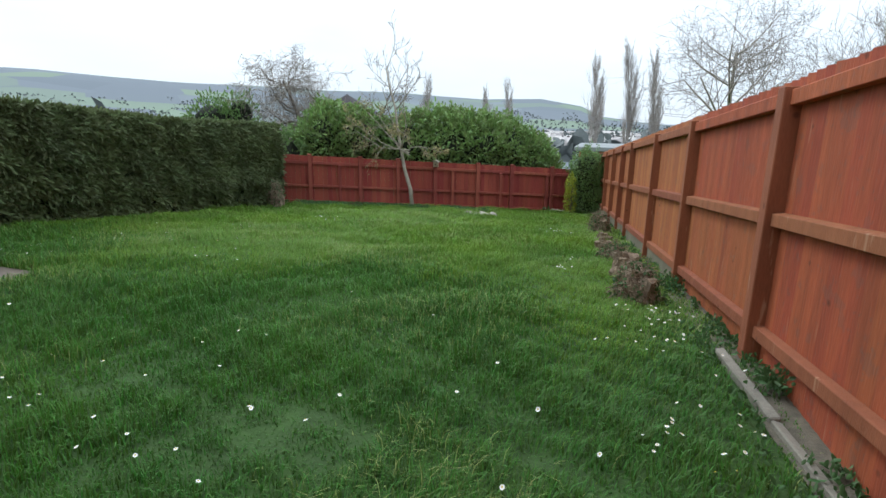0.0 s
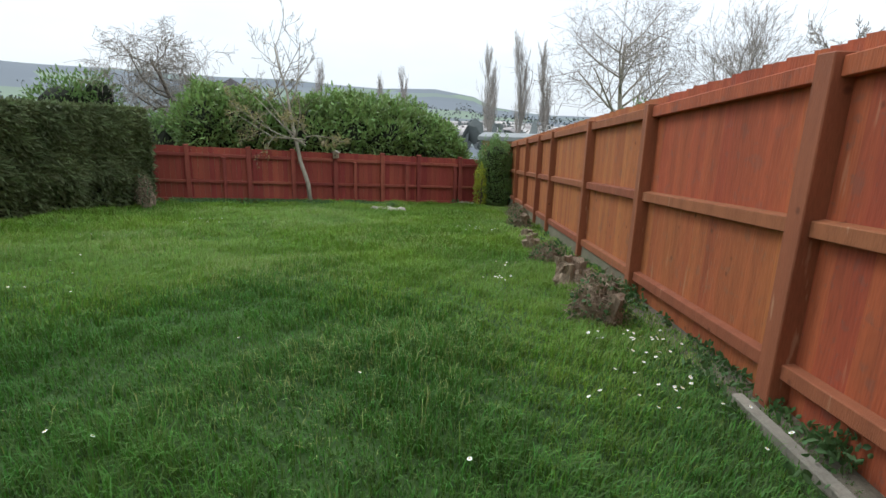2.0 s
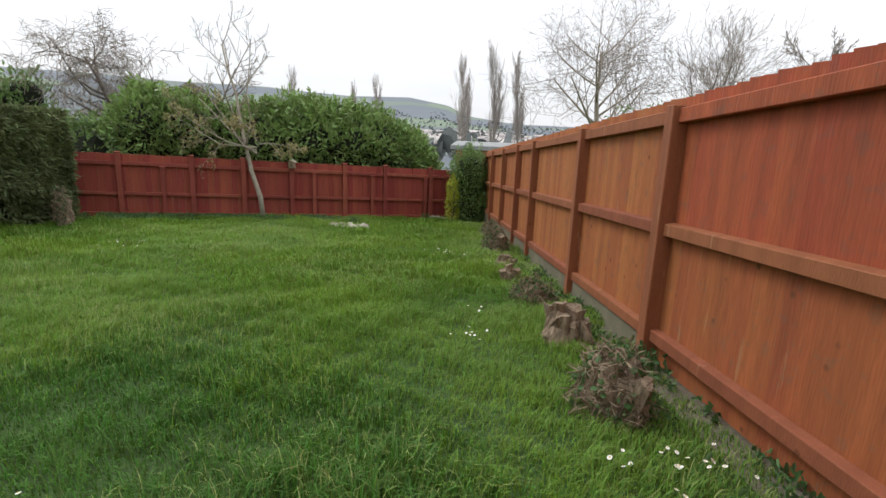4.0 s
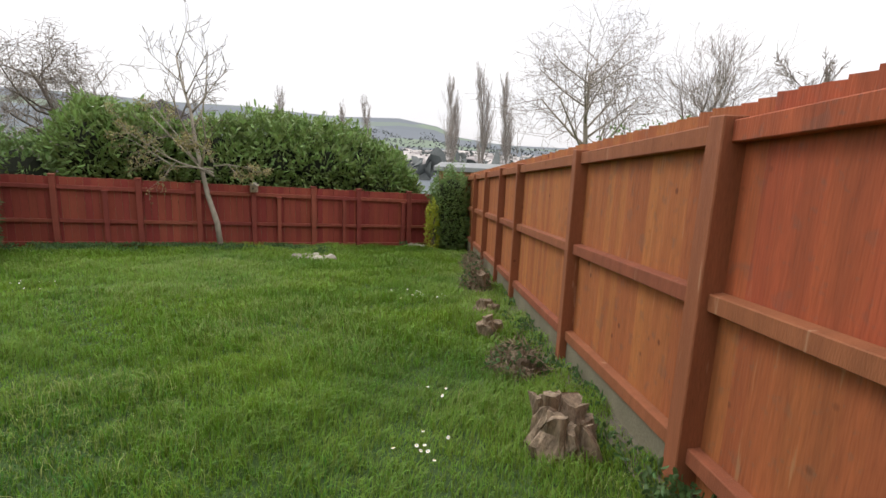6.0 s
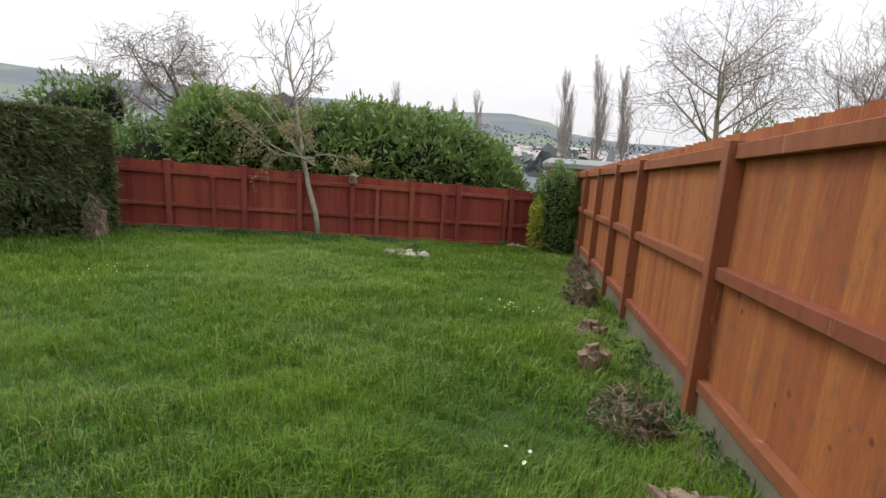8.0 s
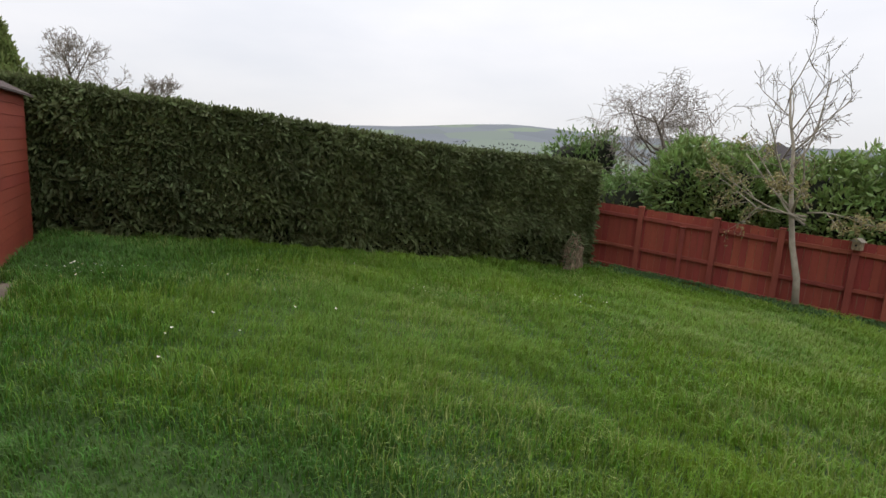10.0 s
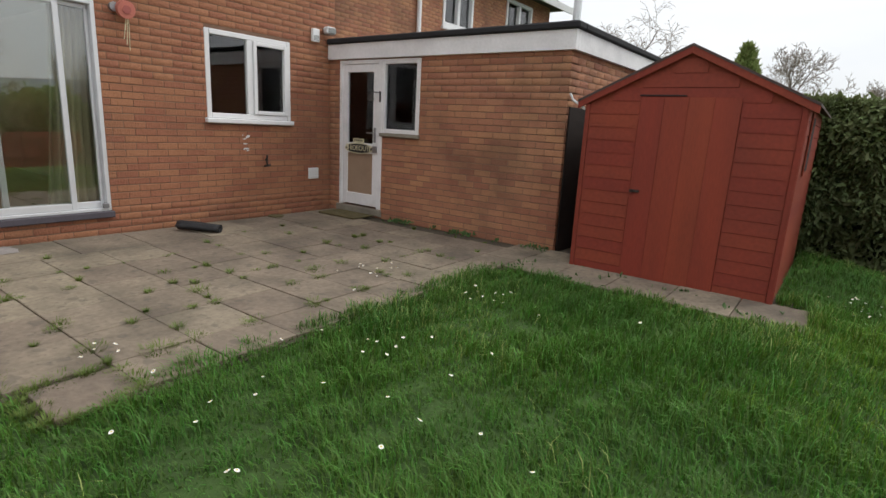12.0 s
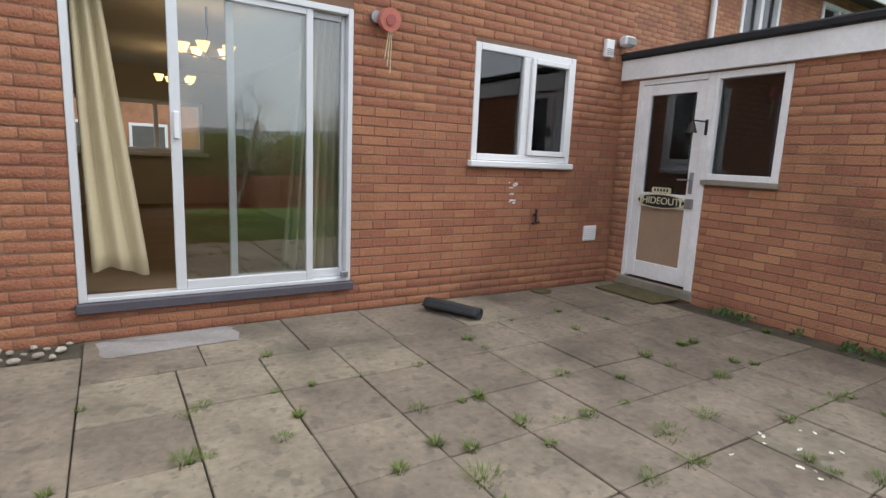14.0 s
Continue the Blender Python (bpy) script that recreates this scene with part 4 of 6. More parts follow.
def cladding(pts_lo, pts_hi, along_x, plane):
    a, b = pts_lo
    c, d = pts_hi
    bm = bmesh.new()
    # each board is thicker at its lower edge
    prof = ((0.0, a[1]), (0.016, a[1]), (0.012, c[1]), (0.0, c[1]))
    vs = []
    for u in (a[0], b[0]):
        for o, z in prof:
            vs.append(bm.verts.new((plane + o, u, z) if not along_x else (u, plane + o, z)))
    for f in ((0, 1, 2, 3), (7, 6, 5, 4), (0, 4, 5, 1), (1, 5, 6, 2), (2, 6, 7, 3), (3, 7, 4, 0)):
        bm.faces.new([vs[q] for q in f])
    bmesh.ops.recalc_face_normals(bm, faces=bm.faces)
    return part("board", bm, M_SHED, shed)


P = 0.118
k = 0
while True:
    zl = SB - 0.03 + k * P
    zh = zl + P - 0.004
    if zl > APEX - 0.08:
        break
    def half(z):
        return (SMID - (SMID - SY0) * (1 - max(0, z - EAVE) / (APEX - EAVE)), SMID + (SY1 - SMID) * (1 - max(0, z - EAVE) / (APEX - EAVE)))
    la, lb = half(zh)
    if zh < 1.66:
        for u0, u1 in ((SY0 + 0.045 if zh < EAVE else la + 0.01, DOOR_A - 0.004), (DOOR_B + 0.004, SY1 - 0.045 if zh < EAVE else lb - 0.01)):
            cladding(((u0, zl), (u1, zl)), ((u0, zh), (u1, zh)), False, SX - 0.009)
    else:
        cladding(((la + 0.01, zl), (lb - 0.01, zl)), ((la + 0.01, zh), (lb - 0.01, zh)), False, SX - 0.009)
    if zh < EAVE:
        cladding(((SBACK + 0.03, zl), (SX - 0.05, zl)), ((SBACK + 0.03, zh), (SX - 0.05, zh)), True, SY1 - 0.019)
    k += 1
for y in (SY0, SY1 - 0.042):
    box("corner_post", (SX - 0.008, y, SB - 0.05), (SX + 0.016, y + 0.042, EAVE + 0.01), M_SHED, shed)
box("corner_post", (SX - 0.06, SY1 - 0.0185, SB - 0.05), (SX - 0.009, SY1 + 0.006, EAVE), M_SHEDDOOR, shed)
sdoor = part("door", add_box(bmesh.new(), (SX - 0.008, DOOR_A, SB + 0.02), (SX + 0.006, DOOR_B, 1.64), 0.0), M_SHEDDOOR, shed, "plain red boarded door")
nb = 4
for i in range(nb):
    w = (DOOR_B - DOOR_A) / nb
    box("door_board", (SX + 0.0065, DOOR_A + i * w + 0.0006, SB + 0.02), (SX + 0.018, DOOR_A + (i + 1) * w - 0.0006, 1.64), M_SHEDDOOR, sdoor, 0.0015)
box("door_head", (SX + 0.0, DOOR_A - 0.01, 1.645), (SX + 0.024, DOOR_A + 0.38, 1.657), M_DARK, sdoor, 0.002)
lat = part("latch", add_box(bmesh.new(), (SX + 0.0185, DOOR_A - 0.0, 0.79), (SX + 0.03, DOOR_A + 0.09, 0.815), 0.004), M_BRONZE, sdoor, "dark metal turn latch")
rod("knob", (SX + 0.03, DOOR_A + 0.02, 0.80), (SX + 0.055, DOOR_A + 0.02, 0.80), 0.014, M_BRONZE, lat)
for ya, yb2, za, zb in ((SY0 - 0.07, SMID, EAVE - 0.045, APEX + 0.0), (SMID, SY1 + 0.07, APEX + 0.0, EAVE - 0.045)):
    sloped("barge_board", [(SX + 0.02, ya, za - 0.03), (SX + 0.02, yb2, zb - 0.03), (SX + 0.02, yb2, zb + 0.045), (SX + 0.02, ya, za + 0.045)], 0, 0.02, M_SHED, shed, 0.003)
    sloped("roof_sheet", [(SBACK - 0.05, ya, za + 0.03), (SBACK - 0.05, yb2, zb + 0.03), (SBACK - 0.05, yb2, zb + 0.052), (SBACK - 0.05, ya, za + 0.052)], 0, SX + 0.045 - SBACK + 0.05, M_SHEDFELT, shed, 0)
sw = part("window", add_box(bmesh.new(), (-6.12, SY1 + 0.001, 1.03), (-5.83, SY1 + 0.012, 1.56), 0.003), M_SHED, shed, "narrow dark side window")
box("pane", (-6.08, SY1 + 0.0125, 1.07), (-5.87, SY1 + 0.016, 1.52), M_DARK, sw, 0)
hook = thing("hook_bracket", (SX, SY0, 1.6), "grey metal bracket on the shed corner", "bracket")
rod("arm", (SX, SY0 - 0.01, 1.52), (SX + 0.05, SY0 - 0.12, 1.60), 0.012, M_ALU, hook)
rod("tip", (SX + 0.05, SY0 - 0.12, 1.60), (SX + 0.06, SY0 - 0.15, 1.66), 0.01, M_ALU, hook)
# Added dark brown board covering the lower end wall inside the gap.
box("gap_board", (-7.44, 1.036, -0.03), (EXT_X - 0.04, 1.052, 1.56), M_GAPBOARD, None, 0.003)
tagged(bpy.data.objects["gap_board"], "thin dark brown board standing in the gap beside the shed", "sheet")
# Added panel: shuts the back of the gap so that it stays dark.
box("wall_gap_dark", (-7.5, 1.13, -0.05), (-7.45, 1.40, 1.6), M_MORTAR, None, 0)
tagged(bpy.data.objects["wall_gap_dark"], "panel added to close the back of the gap beside the shed", "wall", kind="structure")


# ---- foliage ----
def rand_leaves(n, centre, spread, length, width, rng, outward=None, droop=0.3, fold=0.25):
    """Pointed leaves, six corners each, at points with a lean."""
    d = rng.normal(size=(n, 3))
    if outward is not None:
        d = d * 0.75 + outward * 1.0
    d[:, 2] -= droop
    d /= np.linalg.norm(d, axis=1)[:, None] + 1e-9
    s = np.cross(d, rng.normal(size=(n, 3)))
    s /= np.linalg.norm(s, axis=1)[:, None] + 1e-9
    up = np.cross(s, d)
    L = (length * rng.uniform(0.6, 1.3, n))[:, None]
    W = (width * rng.uniform(0.7, 1.2, n))[:, None]
    p = centre
    v = np.stack([p, p + d * L * 0.35 + s * W * 0.5 + up * W * fold, p + d * L * 0.75 + s * W * 0.38 + up * W * fold, p + d * L, p + d * L * 0.75 - s * W * 0.38 + up * W * fold, p + d * L * 0.35 - s * W * 0.5 + up * W * fold], axis=1)
    return v


LEAF_FACES = [(0, 1, 2, 3), (0, 3, 4, 5)]
R = np.random.default_rng(7)


def lump(x, y, z):
    return noise.noise(Vector((x, y, z)))


# clipped conifer hedge along the garden's side
hedge = thing("clipped_hedge", (HEDGE_X - 0.5, 7.5, -0.2), "tall clipped dark green conifer hedge with brown gaps near the ground", "hedge")


def hedge_top(y):
    return float(np.interp(y, (1.3, 3.3, 5.4, 9.1, 12.3), (1.84, 1.80, 1.64, 1.33, 1.24))) + 0.03 * lump(y * 1.3, 3, 0)


# solid core behind the sprays, coloured as dark as the shaded inside
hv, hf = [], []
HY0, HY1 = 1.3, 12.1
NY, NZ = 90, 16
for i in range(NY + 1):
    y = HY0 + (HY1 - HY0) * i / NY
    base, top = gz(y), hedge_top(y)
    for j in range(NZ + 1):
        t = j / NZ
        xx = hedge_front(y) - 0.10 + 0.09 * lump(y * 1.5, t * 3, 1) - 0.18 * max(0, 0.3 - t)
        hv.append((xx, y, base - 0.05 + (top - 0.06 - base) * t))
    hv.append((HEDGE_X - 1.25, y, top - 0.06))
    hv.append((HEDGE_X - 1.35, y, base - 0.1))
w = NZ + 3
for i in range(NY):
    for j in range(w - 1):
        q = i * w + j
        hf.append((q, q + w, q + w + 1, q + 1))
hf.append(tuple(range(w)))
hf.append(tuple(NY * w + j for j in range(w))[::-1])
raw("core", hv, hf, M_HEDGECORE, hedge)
N = 62000
y = R.uniform(HY0, HY1, N)
t = R.uniform(0, 1, N) ** 0.92
keep = ~((t < 0.16) & (R.uniform(0, 1, N) < 0.4))
gap = np.array([lump(a * 0.9, b * 2.2, 9) for a, b in zip(y, t)])
keep &= ~((t < 0.30) & (gap > 0.16) & (R.uniform(0, 1, N) < 0.6))
y, t = y[keep], t[keep]
tops = np.array([hedge_top(a) for a in y])
bases = gz_all(y)
bulge = np.array([lump(a * 2.1, b * 4.2, 2) for a, b in zip(y, t)])
px = np.array([hedge_front(a) for a in y]) + 0.02 + 0.20 * bulge - 0.10 * np.clip(t - 0.86, 0, 1) * 3 + R.normal(0, 0.03, len(y)) - 0.12 * np.clip(0.25 - t, 0, 1)
pts = np.stack([px, y, bases + (tops - bases) * t], axis=1)
soup("front_foliage", rand_leaves(len(pts), pts, 0, 0.15, 0.042, R, np.array([0.9, 0.0, 0.1]), 0.8), 6, LEAF_FACES, M_HEDGE, hedge)
N = 22000
y = R.uniform(HY0, HY1 + 0.03, N)
px = np.array([hedge_front(a) for a in y]) + 0.06 - R.uniform(0, 1, N) ** 1.3 * 1.3
pz = np.array([hedge_top(a) for a in y]) - 0.03 + R.normal(0, 0.025, N) + 0.035 * np.array([lump(a * 3, b * 3, 5) for a, b in zip(px, y)])
pts = np.stack([px, y, pz], axis=1)
soup("top_foliage", rand_leaves(N, pts, 0, 0.075, 0.028, R, np.array([0.3, 0.0, 1.0]), -0.1), 6, LEAF_FACES, M_HEDGE, hedge)
N = 9000
t = R.uniform(0, 1, N)
px = hedge_front(HY1) + 0.05 - R.uniform(0, 1.9, N)
pts = np.stack([px, HY1 + 0.02 + R.normal(0, 0.03, N), gz(HY1) + (hedge_top(HY1) - gz(HY1)) * t], axis=1)
soup("end_foliage", rand_leaves(N, pts, 0, 0.08, 0.03, R, np.array([0.1, 0.9, 0.2]), 0.5), 6, LEAF_FACES, M_HEDGE, hedge)
for k in range(17):
    yy = 1.8 + k * 0.58 + R.uniform(-0.15, 0.15)
    rod("stem", (hedge_front(yy) - 0.28, yy, gz(yy) - 0.05), (hedge_front(yy) - 0.25 + R.uniform(-0.05, 0.05), yy + R.uniform(-0.1, 0.1), gz(yy) + 0.8), 0.03, M_BARK, hedge, 6, 0.02)


def bush(name, blobs, leaf_n, length, width, material, label, category, seed, stems=True, core=True, shoots=0):
    """A shrub: overlapping uneven clumps of leaves over a shade-coloured filler, on stems."""
    rng = np.random.default_rng(seed)
    b0 = blobs[0]
    zb = min(b[2] - b[5] for b in blobs)
    ob = thing(name, (b0[0], b0[1], zb), label, category)
    pts, outs = [], []
    weights = np.array([b[3] * b[5] + b[4] * b[5] for b in blobs])
    counts = (weights / weights.sum() * leaf_n).astype(int)
    for (cx, cy, cz, rx, ry, rz), n in zip(blobs, counts):
        d = rng.normal(size=(n, 3))
        d /= np.linalg.norm(d, axis=1)[:, None]
        wob = 1 + 0.24 * np.array([noise.noise(Vector((a * 2.3 + cx, b * 2.3 + cy, c * 2.3))) for a, b, c in d]) * 2
        rr = wob * rng.uniform(0.82, 1.06, n)
        pts.append(np.stack([cx + d[:, 0] * rx * rr, cy + d[:, 1] * ry * rr, cz + d[:, 2] * rz * rr], axis=1))
        outs.append(d)
        # upright shoots break the outline
        for k in range(shoots):
            a = rng.uniform(0, 6.283)
            q = rng.uniform(0.2, 1.0)
            sx, sy = cx + math.cos(a) * rx * q * 0.85, cy + math.sin(a) * ry * q * 0.85
            sz = cz + rz * math.sqrt(max(0.05, 1 - q * q * 0.72)) * 0.92
            h = rng.uniform(0.15, 0.42)
            m = 13
            up = np.linspace(0, 1, m)
            pts.append(np.stack([sx + up * rng.normal(0, 0.07) + rng.normal(0, 0.012, m), sy + up * rng.normal(0, 0.07) + rng.normal(0, 0.012, m), sz + up * h], axis=1))
            o = rng.normal(size=(m, 3)) * 0.8
            o[:, 2] = 0.5
            outs.append(o)
        # filler ball whose near-black colour stands for shade between the leaves
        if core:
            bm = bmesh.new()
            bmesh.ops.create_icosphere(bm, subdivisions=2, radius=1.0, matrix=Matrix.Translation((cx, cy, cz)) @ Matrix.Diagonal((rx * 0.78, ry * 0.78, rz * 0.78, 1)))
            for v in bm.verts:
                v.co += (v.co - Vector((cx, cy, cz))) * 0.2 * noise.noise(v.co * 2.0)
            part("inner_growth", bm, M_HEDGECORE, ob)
    pts, outs = np.concatenate(pts), np.concatenate(outs)
    outs[:, 2] += 0.5
    soup("foliage", rand_leaves(len(pts), pts, 0, length, width, rng, outs, 0.0), 6, LEAF_FACES, material, ob)
    if stems:
        for b in blobs[:6]:
            rod("stem", (b[0], b[1], land(b[0], b[1]) - 0.1), (b[0] + 0.05, b[1], b[2]), 0.04, M_BARK, ob, 6, 0.02)
    return ob


def behind(x, back, z, rx, ry, rz):
    p = far_at(x) + FN * back
    return (p.x, p.y, far_top(x) + z, rx, ry, rz)


bush("laurel_shrub", [behind(-5.02, 1.6, 0.25, 1.1, 1.0, 1.0), behind(-4.17, 1.5, 0.35, 1.1, 1.0, 1.12), behind(-3.27, 1.5, 0.35, 1.15, 1.0, 1.08), behind(-2.37, 1.6, 0.25, 1.0, 0.9, 1.0), behind(-1.67, 1.5, -0.05, 0.75, 0.8, 0.95), behind(-1.17, 1.3, -0.6, 0.5, 0.6, 0.9)], 19000, 0.17, 0.06, M_LAUREL, "large glossy green laurel shrubs behind the end fence", "shrub", 21, shoots=42)
bush("laurel_shrub", [behind(-7.27, 1.8, 0.4, 0.95, 0.95, 1.0), behind(-6.47, 1.7, 0.3, 0.95, 0.9, 1.0), behind(-5.87, 1.7, 0.0, 0.7, 0.8, 0.9)], 9000, 0.17, 0.06, M_LAUREL, "glossy green laurel shrub behind the end fence", "shrub", 22, shoots=42)
bush("ivy_shrub", [behind(-9.97, 2.4, -0.5, 1.4, 1.1, 1.0), behind(-8.57, 1.9, -0.4, 1.0, 0.9, 0.9)], 5400, 0.12, 0.055, M_PRIVET, "dull green tangled shrub behind the end fence", "shrub", 23, shoots=25)
bush("privet_bush", [(-0.40, 16.7, -0.50, 0.50, 0.48, 0.80), (-0.44, 16.65, 0.05, 0.46, 0.44, 0.56), (-0.34, 16.6, -0.85, 0.46, 0.46, 0.46)], 11000, 0.058, 0.03, M_PRIVET, "rounded clipped privet bush in the fence corner", "bush", 24, shoots=16)
bush("golden_shrub", [(-0.82, 16.4, -0.85, 0.16, 0.18, 0.44), (-0.82, 16.35, -0.42, 0.14, 0.16, 0.32)], 1500, 0.055, 0.03, M_YELLOW, "thin yellow-green shrub growing beside the privet bush", "bush", 25, True, False)

# ---- trees ----
def segments(seed, base, height, r0, counts, spread, ratio, first=0.3, lift=0.2, droop=0.0, wob=0.12, lean=(0, 0), start=0.3, ang=0.9):
    """The limbs of a tree: (from, to, radius, radius, level)."""
    rng = random.Random(seed)
    out = []
    branch = 0
    stack = [(Vector(base), Vector((lean[0], lean[1], 1)).normalized(), height, r0, 0)]
    while stack:
        p, d, length, r, level = stack.pop()
        branch += 1
        steps = 7 if level == 0 else 4 if level == 1 else 3
        pts = [(p.copy(), r, d.copy())]
        for s in range(steps):
            push = Vector((rng.gauss(0, wob), rng.gauss(0, wob), rng.gauss(0, wob) + (lift if level else 0.02) - (droop if level > 1 else 0)))
            d = (d + push).normalized()
            q = p + d * (length / steps)
            r2 = r * (1 - 0.75 * (s + 1) / steps) if level == 0 else r * (1 - 0.6 * (s + 1) / steps)
            out.append((p, q, pts[-1][1], r2, level, branch))
            p = q
            pts.append((p.copy(), r2, d.copy()))
        if level < len(counts):
            n = counts[level]
            for k in range(n):
                f = (start if level == 0 else first) + (1 - (start if level == 0 else first)) * (k + rng.random()) / n
                i = min(int(f * steps), steps - 1)
                g = f * steps - i
                bp = pts[i][0].lerp(pts[i + 1][0], g)
                dd = pts[i][2]
                side = dd.cross(Vector((rng.gauss(0, 1), rng.gauss(0, 1), rng.gauss(0, 1)))).normalized()
                nd = (dd * math.cos(ang) + side * math.sin(ang) * spread).normalized()
                nl = length * ratio * (1.15 - 0.65 * f if level == 0 else 1.0) * rng.uniform(0.7, 1.2)
                stack.append((bp, nd, nl, max(pts[i][1] * 0.55, 0.0025), level + 1))
    return out


def tubes(name, segs, sides, material, parent, thin=0.0):
    v = []
    for p, q, ra, rb, *_ in segs:
        d = (q - p).normalized()
        s = d.orthogonal().normalized()
        t = d.cross(s)
        ring = []
        for c, r in ((p, ra), (q, rb)):
            for k in range(sides):
                a = 2 * math.pi * k / sides
                w = c + (s * math.cos(a) + t * math.sin(a)) * max(r, thin)
                ring.append((w.x, w.y, w.z))
        v.append(ring)
    faces = [(k, (k + 1) % sides, sides + (k + 1) % sides, sides + k) for k in range(sides)]
    return soup(name, np.array(v), 2 * sides, faces, material, parent)


def limb(name, run, sides, material, parent, thin=0.0):
    """One tapering limb along a bent line."""
    pts = [run[0][0]] + [s[1] for s in run]
    rad = [run[0][2]] + [s[3] for s in run]
    v, f = [], []
    for i, (p, r) in enumerate(zip(pts, rad)):
        d = (pts[min(i + 1, len(pts) - 1)] - pts[max(i - 1, 0)]).normalized()
        s = d.cross(Vector((0.31, 0.95, 0.05))).normalized()
        t = d.cross(s)
        for k in range(sides):
            a = 2 * math.pi * k / sides
            w = p + (s * math.cos(a) + t * math.sin(a)) * max(r, thin)
            v.append((w.x, w.y, w.z))
    for i in range(len(pts) - 1):
        for k in range(sides):
            f.append((i * sides + k, i * sides + (k + 1) % sides, (i + 1) * sides + (k + 1) % sides, (i + 1) * sides + k))
    f.append(tuple(range(sides))[::-1])
    f.append(tuple((len(pts) - 1) * sides + k for k in range(sides)))
    return raw(name, v, f, material, parent, True)


def bare_tree(name, label, base, height, r0, counts, spread, ratio, seed, bark=None, twig=None, thin=0.004, category="tree", group="", **kw):
    ob = thing(name, base, label, category, group)
    seg = segments(seed, base, height, r0, counts, spread, ratio, **kw)
    runs = {}
    for sgm in seg:
        if sgm[4] < 2:
            runs.setdefault(sgm[5], []).append(sgm)
    for run in runs.values():
        limb("trunk" if run[0][4] == 0 else "branch", run, 8 if run[0][4] == 0 else 5, bark or M_BARK, ob, thin)
    fine = [s for s in seg if s[4] > 1]
    if fine:
        tubes("twig_growth", fine, 3, twig or M_TWIG, ob, thin)["kind"] = "stuff"
    return ob, seg


def on_land(az, dist, cx=0.4, cy=3.3):
    x, y = cx - dist * math.sin(radians(az)), cy + dist * math.cos(radians(az))
    return x, y, land(x, y)


# young fruit tree in the lawn
fx, fy = -5.13, 14.4
tree, seg = bare_tree("fruit_tree", "slender young fruit tree with pale bark and opening buds", (fx, fy, gz(fy) - 0.05), 4.1, 0.062, (9, 5, 3), 0.95, 0.46, 34, M_PALEBARK, M_BARK, 0.0046, lift=0.14, wob=0.13, lean=(0.05, 0.02), start=0.36, ang=0.8)
low = []
for k, (a, s) in enumerate(((3.3, 51), (3.75, 52), (2.8, 53), (0.3, 54), (4.4, 55))):
    p = (fx - 0.09, fy, gz(fy) + 1.5 + 0.07 * k)
    sg = segments(s, p, 2.1 if k < 3 else 1.0, 0.024, (7, 4), 0.9, 0.34, lift=-0.12, droop=0.24, wob=0.16, lean=(math.cos(a) * 3.4, math.sin(a) * 2.4), start=0.25)
    low += [(q0, q1, r0, r1, lv) for q0, q1, r0, r1, lv, _ in sg]
tubes("drooping_growth", low, 4, M_PALEBARK, tree, 0.0035)
tips = np.array([tuple(s[1]) for s in low if s[4] > 0] * 3)
tips = tips + R.normal(0, 0.035, tips.shape)
soup("leaves", rand_leaves(len(tips), tips, 0, 0.05, 0.03, R, None, 0.0), 6, LEAF_FACES, M_BUD, tree)
tips = np.array([tuple(s[1]) for s in seg if s[4] > 1])
tips = tips + R.normal(0, 0.015, tips.shape)
soup("bud_growth", rand_leaves(len(tips), tips, 0, 0.026, 0.015, R, None, 0.0), 6, LEAF_FACES, M_BUD, tree)["kind"] = "stuff"

bx2, by2, bz2 = on_land(36.0, 17)
bare_tree("weeping_tree", "spreading bare tree with arching drooping twigs", (bx2, by2, bz2 - 0.1), 4.3, 0.12, (17, 8, 6, 4), 1.1, 0.58, 61, None, None, 0.0052, lift=0.07, droop=0.18, wob=0.18, start=0.25, ang=1.0)
bx2, by2, bz2 = on_land(31.5, 15.5)
bare_tree("thin_sapling", "thin leaning bare sapling", (bx2, by2, bz2 - 0.1), 4.1, 0.05, (9, 6, 3), 0.8, 0.4, 62, None, None, 0.006, lift=0.08, droop=0.05, wob=0.15, lean=(0.12, 0), start=0.25)
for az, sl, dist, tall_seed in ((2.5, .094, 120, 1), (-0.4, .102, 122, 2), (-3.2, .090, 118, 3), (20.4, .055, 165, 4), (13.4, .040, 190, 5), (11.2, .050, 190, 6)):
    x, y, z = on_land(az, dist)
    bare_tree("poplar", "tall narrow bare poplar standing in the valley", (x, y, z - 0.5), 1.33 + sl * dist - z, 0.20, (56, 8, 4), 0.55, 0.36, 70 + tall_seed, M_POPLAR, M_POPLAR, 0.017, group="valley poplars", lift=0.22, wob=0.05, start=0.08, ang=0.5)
x, y, z = on_land(-10.6, 30)
bare_tree("ash_tree", "tall bare spreading ash tree beyond the fence", (x, y, z - 0.2), 8.0, 0.22, (14, 7, 5, 4), 1.0, 0.60, 95, M_PALEBARK, None, 0.007, lift=0.07, wob=0.08, start=0.32, ang=1.0)
x, y, z = on_land(-21.7, 30)
bare_tree("ash_tree", "bare ash tree with fine upright twigs beyond the fence", (x, y, z - 0.2), 6.9, 0.17, (12, 7, 5, 4), 0.95, 0.58, 82, None, None, 0.007, lift=0.10, wob=0.11, start=0.38, ang=0.75)
x, y, z = on_land(-32.0, 32)
bare_tree("ash_tree", "slim bare ash tree beyond the fence", (x, y, z - 0.2), 8.0, 0.16, (14, 8, 6, 4), 0.8, 0.40, 83, None, None, 0.010, lift=0.12, wob=0.11, start=0.4, ang=0.7)
x, y, z = on_land(108.2, 30, -0.08, 4.15)
